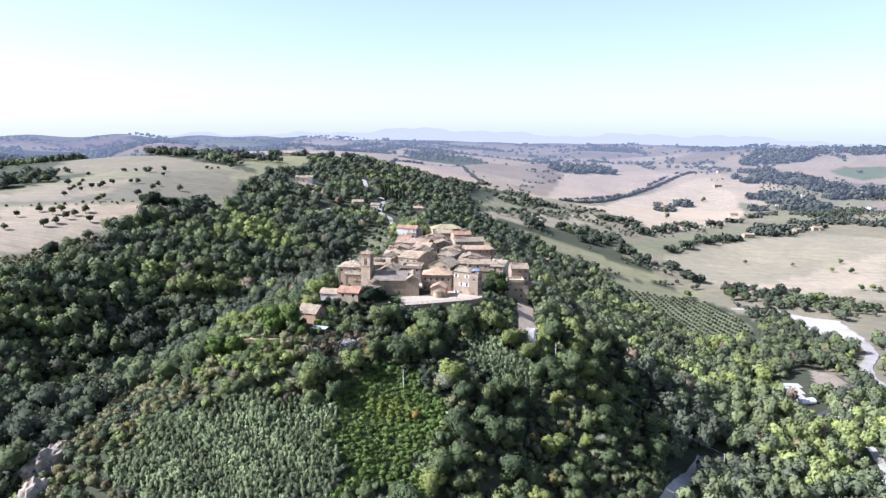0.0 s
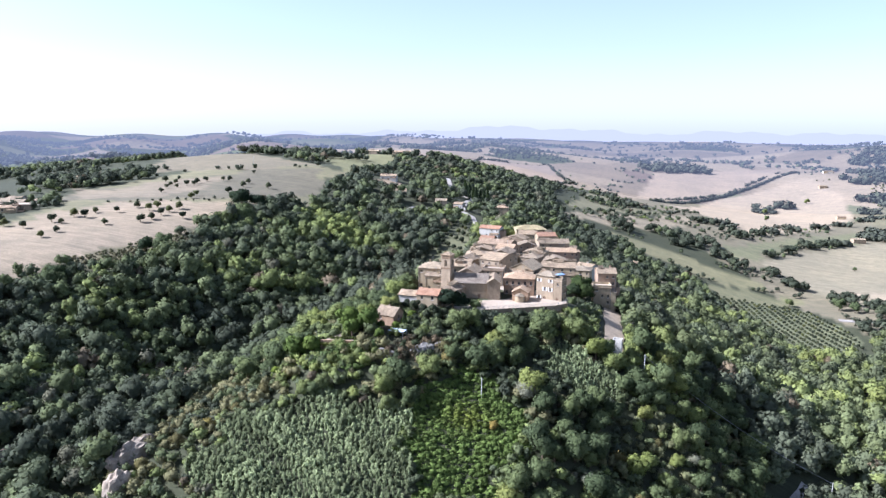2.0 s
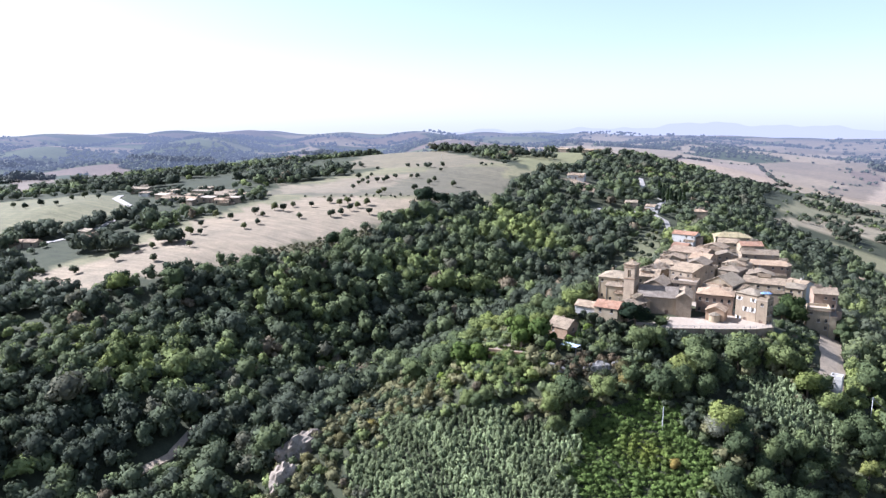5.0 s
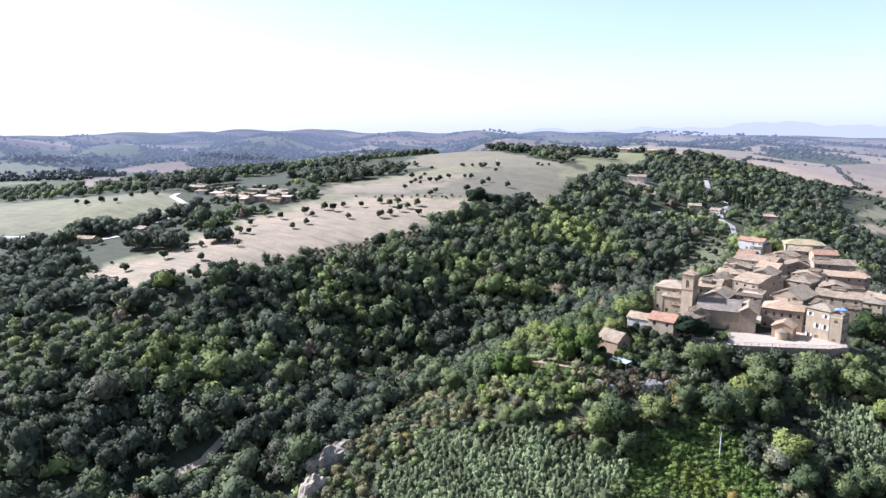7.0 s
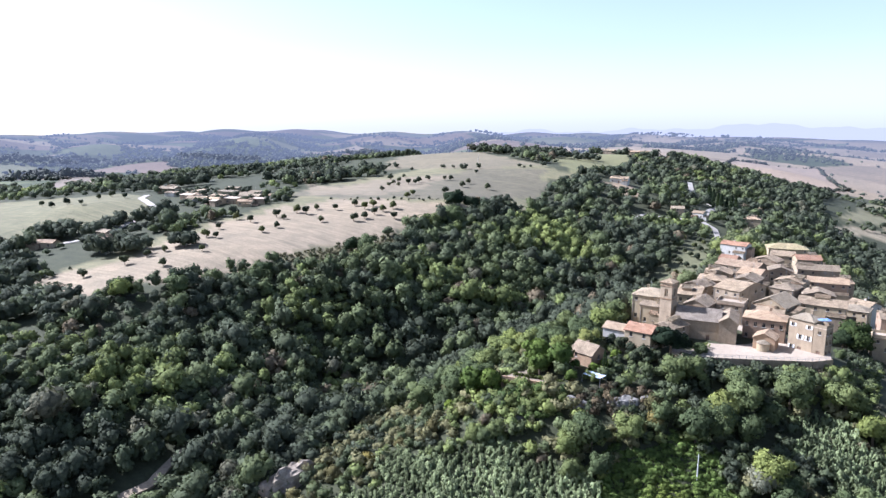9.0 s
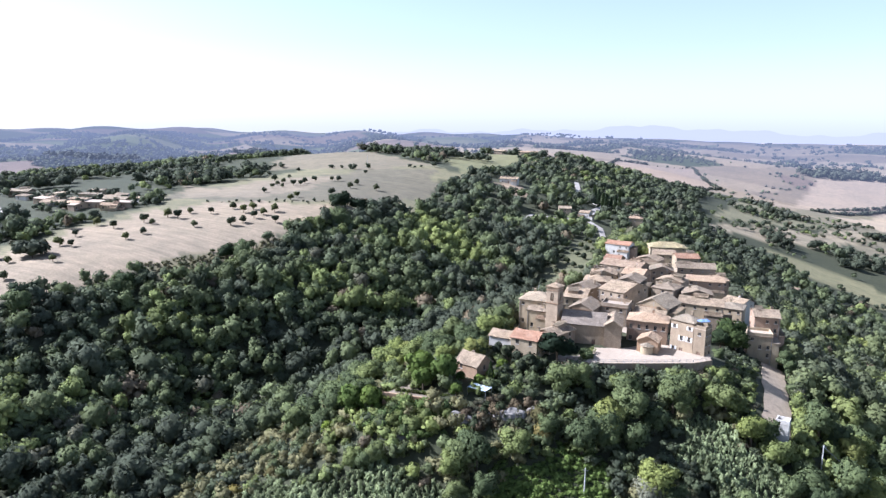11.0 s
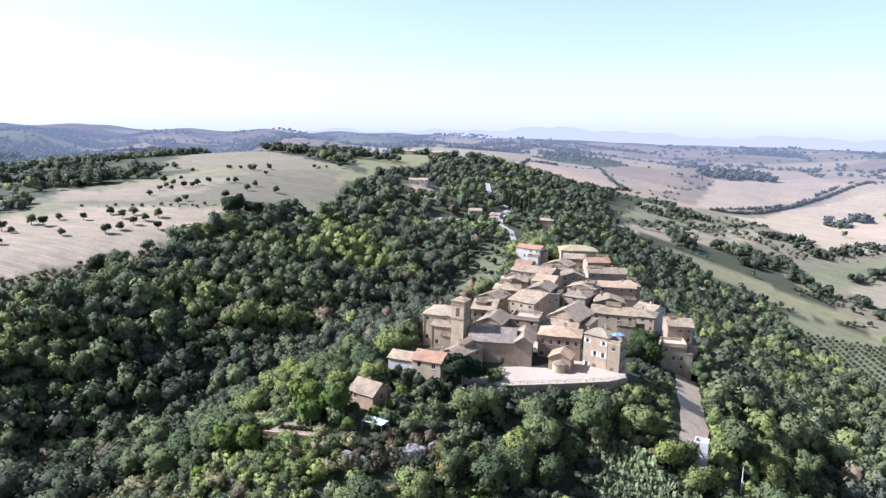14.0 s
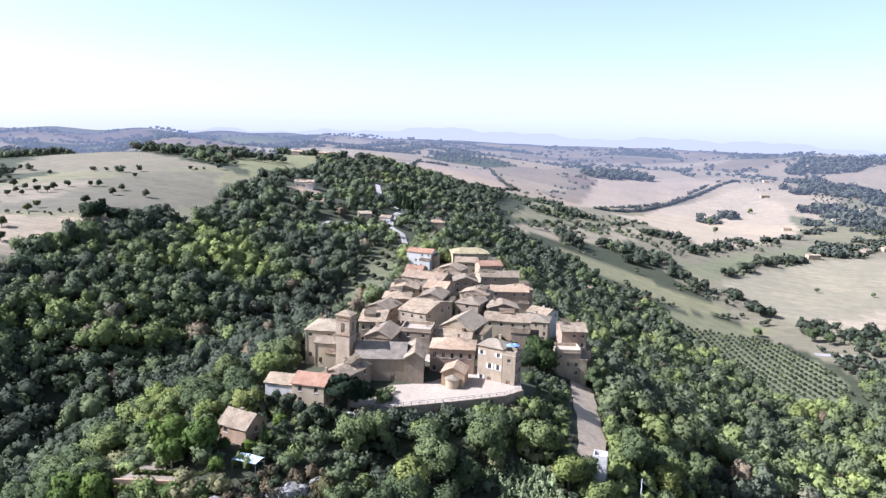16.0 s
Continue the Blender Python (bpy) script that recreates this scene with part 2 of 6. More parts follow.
HILL = [(-290, 83, 15), (-333, 170, 20), (-376, 65, 15), (-417, 40, 18), (-378, 312, 26), (-225, 171, 23), (-247, 359, 34), (-242, 518, 30),
        (-215, 640, 36), (-330, 420, 39), (-400, 440, 40), (-470, 430, 33), (-285, 470, 36), (-270, 610, 36), (-293, -48, -5), (-363, 40, 12), (-437, 0, 3), (-366, 25, 6), (-386, -33, -3), (-150, 270, 3), (-150, 350, 14)]
FAR = [(-70, 830, -12), (-180, 1250, -8), (55, 1260, -60), (160, 1800, -25), (265, 1440, -72), (475, 1800, -40), (-20, 2562, -10), (394, 2332, -19),
       (765, 2250, 10), (905, 2200, 29), (1040, 1900, 36), (800, 1490, -40), (580, 1040, -66), (401, 680, -74), (260, 390, -78), (-371, 1726, 23), (-1221, 3147, 57),
       (-1667, 2491, 30), (-2203, 2855, 47), (460, 1440, -70), (-1169, 371, -33), (-1415, 745, -45), (-900, 596, -10), (-3035, 1546, 12),
       (-2942, 2363, 60), (-1557, 1758, -6), (-1609, 2684, 20), (277, 590, -78), (317, 1215, -93), (548, 1631, -30)]
RIM = [(3000 * math.cos(0.35 * k), -200 + 3000 * math.sin(0.35 * k), 5 if k % 2 else -35) for k in range(9, 19)]
SPOTS = np.array(NOSE + VILLAGE + SLOPE + WEST + HILL + FAR + RIM, float)


def solve_relief(spots, loose=6.0):
    d = np.hypot(spots[:, None, 0] - spots[None, :, 0], spots[:, None, 1] - spots[None, :, 1])
    n = len(spots)
    a = np.zeros((n + 1, n + 1))
    a[:n, :n] = loose * np.eye(n) - d
    a[:n, n] = a[n, :n] = 1
    return np.linalg.solve(a, np.append(spots[:, 2], 0))


WEIGHTS = solve_relief(SPOTS)


def relief(x, y):
    x, y = np.asarray(x, float), np.asarray(y, float)
    out = np.full(x.shape, WEIGHTS[-1])
    for (sx, sy, _), w in zip(SPOTS, WEIGHTS):
        out -= w * np.sqrt((x - sx) ** 2 + (y - sy) ** 2 + 36.0)
    return out

FIELDS = {  # outline and colour of each open field
    "fallow": ([(-305, -42), (-263, -50), (-232, 33), (-195, 160), (-186, 190), (-207, 266), (-224, 306), (-219, 354), (-262, 372), (-354, 330), (-357, 178), (-320, 120), (-306, 60)], (0.150, 0.138, 0.080)),
    "stubble": ([(-305, -42), (-263, -50), (-245, -32), (-233, -8), (-229, 14), (-232, 33), (-224, 54), (-217, 83), (-210, 114), (-200, 139), (-190, 181),
                 (-199, 187), (-236, 154), (-263, 145), (-293, 135), (-300, 112), (-304, 75), (-300, 40), (-290, -2)], (0.232, 0.186, 0.130)),
    "dry_edge": ([(-234, 28), (-232, 33), (-224, 54), (-217, 83), (-210, 100), (-203, 92), (-203, 66), (-210, 38), (-222, 22)], (0.125, 0.112, 0.066)),
    "upper": ([(-357, 178), (-332, 214), (-310, 268), (-300, 314), (-248, 350), (-224, 306), (-208, 266), (-214, 183), (-238, 160), (-263, 149), (-317, 141), (-332, 142)], (0.122, 0.108, 0.074)),
    "patch": ([(-364, 192), (-331, 193), (-337, 227), (-324, 255), (-297, 281), (-281, 228), (-271, 185), (-285, 160), (-317, 145), (-345, 165)], (0.185, 0.153, 0.108)),
    "top": ([(-400, 317), (-560, 640), (-400, 560), (-354, 440), (-257, 369), (-300, 318)], (0.152, 0.130, 0.088)),
    "meadow": ([(-300, 560), (-290, 640), (-250, 620), (-214, 473), (-219, 354), (-281, 435)], (0.150, 0.145, 0.072)),
    "small": ([(-193, 351), (-180, 382), (-157, 341), (-172, 319)], (0.241, 0.183, 0.126)),
    "grass_slope": ([(-101, 144), (-98, 162), (-99, 184), (-96, 212), (-100, 262), (-88, 262), (-74, 190), (-73, 163), (-79, 149), (-84, 132)], (0.105, 0.105, 0.058)),
    "west_meadow": ([(-640, 30), (-512, 78), (-450, 97), (-402, 75), (-378, 66), (-364, 47), (-373, 28), (-404, -6), (-480, -40)], (0.140, 0.130, 0.075)),
    "west_far": ([(-1300, 520), (-1301, 740), (-700, 300), (-560, 130), (-700, 130)], (0.150, 0.120, 0.095)),
    "hill_a": ([(-4, 818), (141, 1634), (293, 1758), (498, 1903), (440, 1680), (258, 1420), (119, 1240)], (0.283, 0.221, 0.163)),
    "hill_b": ([(107, 1002), (262, 1385), (491, 1616), (521, 1428), (450, 1123), (312, 851), (197, 704), (168, 812)], (0.314, 0.250, 0.178)),
    "terraces": ([(-33, 565), (-1, 900), (33, 890), (67, 786), (93, 748), (52, 661), (-1, 582)], (0.150, 0.140, 0.085)),
    "low_meadow": ([(-34, 519), (-1, 565), (24, 613), (64, 650), (111, 776), (139, 766), (103, 654), (72, 569), (58, 571), (33, 535), (13, 522), (-11, 508), (-32, 484)], (0.236, 0.198, 0.136)),
    "plain": ([(164, 514), (192, 562), (231, 622), (324, 718), (454, 811), (600, 760), (420, 400), (217, 410), (202, 457), (184, 494)], (0.222, 0.192, 0.130)),
    "pale_stubble": ([(224, 439), (294, 491), (344, 544), (477, 671), (391, 499), (336, 450), (272, 426)], (0.287, 0.236, 0.167)),
    "green_c": ([(131, 564), (225, 688), (262, 730), (395, 891), (465, 971), (320, 725), (234, 654), (192, 584), (165, 542), (139, 531)], (0.143, 0.141, 0.079)),
    "strip": ([(12, 483), (36, 491), (56, 486), (86, 479), (115, 473), (142, 460), (160, 459), (166, 443), (139, 426), (111, 421), (88, 420), (71, 436), (48, 440), (29, 459)], (0.175, 0.162, 0.088)),
    "strip_below": ([(89, 396), (128, 417), (171, 428), (188, 415), (160, 396), (105, 356)], (0.160, 0.152, 0.082)),
    "groves": ([(420, 930), (540, 980), (760, 1250), (660, 1460), (560, 1320), (470, 1120)], (0.150, 0.136, 0.084)),
    "orchard": ([(96, 362), (165, 394), (183, 377), (190, 307), (176, 240), (141, 250), (118, 300)], (0.128, 0.134, 0.074)),
    "centre": ([(-289, 1445), (-133, 1615), (-49, 1077), (-85, 700), (-160, 800), (-249, 1086)], (0.259, 0.199, 0.151)),
}
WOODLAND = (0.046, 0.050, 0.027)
FARLAND = [(0.235, 0.185, 0.130), (0.176, 0.139, 0.101), (0.126, 0.126, 0.071), (0.092, 0.105, 0.050), (0.046, 0.059, 0.027), (0.269, 0.214, 0.151), (0.143, 0.105, 0.084), (0.042, 0.053, 0.025)]


VALLEY_FLOOR = [(120, 520), (205, 330), (200, 140), (330, 60), (800, 150), (900, 1400), (100, 1400), (60, 900)], (0.160, 0.139, 0.092)


def inside(x, y, outline):
    x, y = np.asarray(x, float), np.asarray(y, float)
    hit = np.zeros(x.shape, bool)
    for (ax, ay), (bx, by) in zip(outline, outline[1:] + outline[:1]):
        if ay != by:
            hit ^= ((ay > y) != (by > y)) & (x < (bx - ax) * (y - ay) / (by - ay) + ax)
    return hit


def roll_of(x, y):
    """Gentle swell of the land, more of it far off."""
    far = np.clip((np.hypot(x + 50, y - 100) - 700) / 1500, 0, 1)
    west = 1 + 0.9 / (1 + np.exp((x + 0.32 * y + 250) / 120))
    return far * west * np.clip(1.6 - np.hypot(x, y) / 3800, 0.4, 1) * (14 * np.sin(x / 190 + 1.3 * np.sin(y / 260)) * np.sin(y / 230 + 0.7) + 7 * np.sin(x / 83 + y / 120))


def height(x, y):
    x, y = np.asarray(x, float), np.asarray(y, float)
    return relief(x, y) + roll_of(x, y)


def mesh_object(name, verts, faces, mat, parent=None, smooth=False):
    me = bpy.data.meshes.new(name)
    me.from_pydata(verts, [], faces)
    me.materials.append(mat)
    if smooth:
        me.shade_smooth()
    ob = new(name, me)
    if parent:
        ob.parent = parent
    return ob


SEED_RNG = np.random.default_rng(5)
SEEDS = np.column_stack([SEED_RNG.uniform(-4800, 4800, 1700), SEED_RNG.uniform(-1500, 4800, 1700)])
TONE = SEED_RNG.integers(0, len(FARLAND), 1700)
WEST_SIDE = SEEDS[:, 0] < -0.32 * SEEDS[:, 1] - 120  # the west is mostly wooded
TONE = np.where(WEST_SIDE & (SEED_RNG.random(1700) < 0.75), SEED_RNG.choice([4, 7, 3, 2, 6, 1], 1700), TONE)
TONE = np.where(~WEST_SIDE & (SEED_RNG.random(1700) < 0.6), SEED_RNG.choice([0, 1, 5, 0], 1700), TONE)  # the east is mostly stubble


def patch(x, y, edge=False):
    """Which kind of far field, wood or fallow a place lies in, and how near its edge."""
    wx, wy = x + 25 * np.sin(y / 60), y + 25 * np.sin(x / 70)
    best, rim = np.empty(len(x), int), np.empty(len(x))
    for s in range(0, len(x), 4000):
        d = (wx[s:s + 4000, None] - SEEDS[None, :, 0]) ** 2 + (wy[s:s + 4000, None] - SEEDS[None, :, 1]) ** 2
        two = np.argpartition(d, 1, axis=1)[:, :2]
        d2 = np.sqrt(np.take_along_axis(d, two, 1))
        swap = d2[:, 1] < d2[:, 0]
        best[s:s + 4000] = np.where(swap, two[:, 1], two[:, 0])
        rim[s:s + 4000] = np.abs(d2[:, 1] - d2[:, 0])
    return (TONE[best], rim) if edge else TONE[best]


def build_ground():
    front = np.linspace(radians(28), radians(158), 360)
    back = np.linspace(radians(158), radians(388), 70)[1:-1]
    ang = np.concatenate([front, back])
    rad = np.concatenate([[0.0], 30 * (4700 / 30) ** (np.linspace(0, 1, 250))])
    a, r = np.meshgrid(ang, rad[1:])
    x, y = r * np.cos(a), -160 + r * np.sin(a)
    z = height(x, y) - 30 * np.clip((r - 1450) / 60, 0, 1)
    n, k = x.shape
    verts = np.column_stack([x.ravel(), y.ravel(), z.ravel()])
    idx = np.arange(n * k).reshape(n, k)
    nxt = np.roll(idx, -1, axis=1)
    faces = np.stack([idx[:-1], idx[1:], nxt[1:], nxt[:-1]], -1).reshape(-1, 4)
    me = bpy.data.meshes.new("ground")
    me.from_pydata(verts.tolist() + [(0, -160, float(height(0.0, -160.0)))], [], faces.tolist() + [[n * k, int(idx[0, j]), int(nxt[0, j])] for j in range(k)])
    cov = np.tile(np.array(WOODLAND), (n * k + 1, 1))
    px, py = verts[:, 0], verts[:, 1]
    far = np.where(np.hypot(px + 60, py - 150) > 760)[0]
    cov[far] = np.array(FARLAND)[patch(px[far], py[far])]
    ex, ey = px + 3 * np.sin(py / 7) + 2 * np.sin(px / 3.1), py + 3 * np.sin(px / 8) + 2 * np.sin(py / 3.7)
    for outline, col in [VALLEY_FLOOR, *FIELDS.values()]:
        cov[:-1][inside(ex, ey, outline)] = col
    at = me.color_attributes.new("cover", "FLOAT_COLOR", "POINT")
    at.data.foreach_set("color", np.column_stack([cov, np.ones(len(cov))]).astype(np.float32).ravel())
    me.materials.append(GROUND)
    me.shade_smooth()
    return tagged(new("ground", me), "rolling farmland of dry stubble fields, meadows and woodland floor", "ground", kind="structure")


build_ground()


def haze_share(x, y):
    """Share of haze, growing with distance, that is put into a far surface as emission."""
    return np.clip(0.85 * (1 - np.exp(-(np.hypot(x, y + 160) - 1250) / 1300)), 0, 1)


def add_haze_glow(m, glow, source):
    """Imitates air haze: mixes a pale emission into the surface, by the share stored with the land."""
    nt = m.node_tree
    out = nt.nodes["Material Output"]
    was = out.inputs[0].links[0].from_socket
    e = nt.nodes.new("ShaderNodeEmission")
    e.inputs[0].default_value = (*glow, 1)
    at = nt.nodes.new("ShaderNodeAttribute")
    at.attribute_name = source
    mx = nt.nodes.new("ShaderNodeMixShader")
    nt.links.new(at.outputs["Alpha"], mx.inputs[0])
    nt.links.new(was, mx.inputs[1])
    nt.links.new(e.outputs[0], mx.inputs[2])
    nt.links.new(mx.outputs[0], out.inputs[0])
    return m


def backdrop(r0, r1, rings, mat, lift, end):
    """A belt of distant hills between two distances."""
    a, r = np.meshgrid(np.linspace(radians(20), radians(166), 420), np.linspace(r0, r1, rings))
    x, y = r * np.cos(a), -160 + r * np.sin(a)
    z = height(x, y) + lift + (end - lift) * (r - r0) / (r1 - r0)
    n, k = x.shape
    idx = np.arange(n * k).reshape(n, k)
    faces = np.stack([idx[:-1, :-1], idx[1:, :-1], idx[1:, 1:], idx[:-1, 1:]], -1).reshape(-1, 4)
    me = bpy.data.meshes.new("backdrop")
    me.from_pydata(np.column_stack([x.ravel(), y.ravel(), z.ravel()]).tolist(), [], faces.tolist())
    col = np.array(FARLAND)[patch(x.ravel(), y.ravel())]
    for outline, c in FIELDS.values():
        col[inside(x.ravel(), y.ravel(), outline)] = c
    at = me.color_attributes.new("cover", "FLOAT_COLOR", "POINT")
    at.data.foreach_set("color", np.column_stack([col, haze_share(x.ravel(), y.ravel())]).astype(np.float32).ravel())
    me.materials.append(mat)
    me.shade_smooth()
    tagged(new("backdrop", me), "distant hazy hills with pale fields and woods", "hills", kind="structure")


# bluish air haze that the far surfaces give off as emission
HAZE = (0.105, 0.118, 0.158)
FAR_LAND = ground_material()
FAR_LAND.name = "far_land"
add_haze_glow(FAR_LAND, HAZE, "cover")
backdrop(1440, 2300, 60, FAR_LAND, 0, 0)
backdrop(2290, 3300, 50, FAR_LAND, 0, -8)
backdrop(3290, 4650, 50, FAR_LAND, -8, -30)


def mountains():
    """A faint mountain chain on the horizon, its hazy brightness given as flat emission."""
    a = np.linspace(radians(58), radians(125), 240)
    crest = 62 + 50 * np.exp(-((a - radians(97)) / 0.14) ** 2) + 25 * np.exp(-((a - radians(78)) / 0.12) ** 2)
    crest += 9 * np.sin(a * 41) + 6 * np.sin(a * 97 + 1) + 3 * np.sin(a * 211)
    crest -= 90 * np.clip((np.abs(a - radians(92)) - radians(24)) / radians(12), 0, 1)
    x, y = 4680 * np.cos(a), -160 + 4680 * np.sin(a)
    n = len(a)
    verts = [(x[k], y[k], -80) for k in range(n)] + [(x[k] * 1.01, y[k] * 1.01, crest[k]) for k in range(n)]
    m, nt, p = nodes_of("mountain_haze_glow", 1.0)
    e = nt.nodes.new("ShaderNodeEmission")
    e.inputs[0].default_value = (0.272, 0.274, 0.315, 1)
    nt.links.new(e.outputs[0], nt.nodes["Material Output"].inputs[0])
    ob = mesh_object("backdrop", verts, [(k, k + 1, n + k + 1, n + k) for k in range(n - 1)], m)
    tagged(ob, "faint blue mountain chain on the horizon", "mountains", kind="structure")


mountains()


def part(name, bm, mat, parent, label=""):
    me = bpy.data.meshes.new(name)
    bm.to_mesh(me)
    bm.free()
    me.materials.append(mat)
    ob = new(name, me)
    ob.parent = parent
    if label:
        tagged(ob, label)
    return ob


def box(bm, x0, y0, z0, x1, y1, z1):
    v = [bm.verts.new(p) for p in ((x0, y0, z0), (x1, y0, z0), (x1, y1, z0), (x0, y1, z0), (x0, y0, z1), (x1, y0, z1), (x1, y1, z1), (x0, y1, z1))]
    for f in ((3, 2, 1, 0), (4, 5, 6, 7), (0, 1, 5, 4), (1, 2, 6, 5), (2, 3, 7, 6), (3, 0, 4, 7)):
        bm.faces.new([v[k] for k in f])


# ---- houses ----
SHARED = {}


def shared(name, mat, maker):
    """One mesh for all alike pieces."""
    key = (name, mat.name)
    if key not in SHARED:
        bm = bmesh.new()
        maker(bm)
        me = bpy.data.meshes.new(name)
        bm.to_mesh(me)
        bm.free()
        me.materials.append(mat)
        SHARED[key] = me
    return SHARED[key]


def facade(bm, corner, along, width, z0, z1, holes, depth=0.28):
    """A wall face from z0 to z1 with openings (x, z, w, h) and their reveals."""
    out = Vector((along.y, -along.x, 0))
    xs = sorted({0.0, width, *[v for h in holes for v in (h[0], h[0] + h[2])]})
    zs = sorted({z0, z1, *[v for h in holes for v in (h[1], h[1] + h[3])]})

    def at(x, z, d=0.0):
        p = corner + along * x - out * d
        return bm.verts.new((p.x, p.y, z))
    for xa, xb in zip(xs, xs[1:]):
        for za, zb in zip(zs, zs[1:]):
            mx, mz = (xa + xb) / 2, (za + zb) / 2
            if not any(h[0] < mx < h[0] + h[2] and h[1] < mz < h[1] + h[3] for h in holes):
                bm.faces.new([at(xa, za), at(xb, za), at(xb, zb), at(xa, zb)])
    for x, z, w, h in holes:
        ring = ((x, z), (x + w, z), (x + w, z + h), (x, z + h))
        for (ax, az), (bx, bz) in zip(ring, ring[1:] + ring[:1]):
            bm.faces.new([at(bx, bz), at(ax, az), at(ax, az, depth), at(bx, bz, depth)])


def window_mesh(w, h):
    def make(bm):
        t = 0.09
        for x0, z0, x1, z1 in ((0, 0, w, t), (0, h - t, w, h), (0, t, t, h - t), (w - t, t, w, h - t), (w / 2 - t / 2, t, w / 2 + t / 2, h - t)):
            box(bm, x0, 0.14, z0, x1, 0.2, z1)
    return make


def add_window(house, corner, along, x, z, w, h, door=False, shutters=None):
    out = Vector((along.y, -along.x, 0))
    p = corner + along * x
    m = Matrix(((along.x, -out.x, 0, p.x), (along.y, -out.y, 0, p.y), (0, 0, 1, z), (0, 0, 0, 1)))
    kind = "door" if door else "window"
    size = (round(w, 2), round(h, 2))
    ob = new(kind, shared(f"{kind}_frame_{size}", FRAME, window_mesh(w, h)))
    ob.parent, ob.matrix_local = house, m
    pane = new("door_leaf" if door else "pane", shared(f"{kind}_pane_{size}", BROWN_SHUTTER if door else GLASS, lambda bm: box(bm, 0.02, 0.17, 0.02, w - 0.02, 0.19, h - 0.02)))
    pane.parent = ob
    if not door:
        sill = new("sill", shared(f"sill_{size}", WHITE, lambda bm: box(bm, -0.12, -0.1, -0.12, w + 0.12, 0.14, 0.0)))
        sill.parent = ob
        if shutters:
            for side in (-w / 2 - 0.03, w + 0.03):
                sh = new("shutter", shared(f"shutter_{size}", shutters, lambda bm: box(bm, 0, -0.07, 0, w / 2, -0.02, h)))
                sh.parent, sh.location = ob, (side, 0, 0)


def roof_faces(kind, w, d, h, rise, o):
    """Corners and slopes of a roof over a w x d plan, seen from its middle."""
    a, b = w / 2 + o, d / 2 + o
    e = h - o * rise / max(0.1, (d / 2 if kind in ("gable_x", "hip") else w / 2))
    t = h + rise
    if kind == "gable_x":
        v = [(-a, -b, e), (a, -b, e), (a, b, e), (-a, b, e), (-a, 0, t), (a, 0, t)]
        return v, [(0, 1, 5, 4), (2, 3, 4, 5)]
    if kind == "gable_y":
        v = [(-a, -b, e), (a, -b, e), (a, b, e), (-a, b, e), (0, -b, t), (0, b, t)]
        return v, [(1, 2, 5, 4), (3, 0, 4, 5)]
    if kind == "hip":
        r = max(0.0, w / 2 - d / 2) if w >= d else 0.0
        s = max(0.0, d / 2 - w / 2) if d > w else 0.0
        v = [(-a, -b, e), (a, -b, e), (a, b, e), (-a, b, e), (-r, -s, t), (r, -s, t), (r, s, t), (-r, s, t)]
        return v, [(0, 1, 5, 4), (1, 2, 6, 5), (2, 3, 7, 6), (3, 0, 4, 7)]
    v = [(-a, -b, h), (a, -b, h), (a, b, t), (-a, b, t)]  # one slope, low in front
    return v, [(0, 1, 2, 3)]


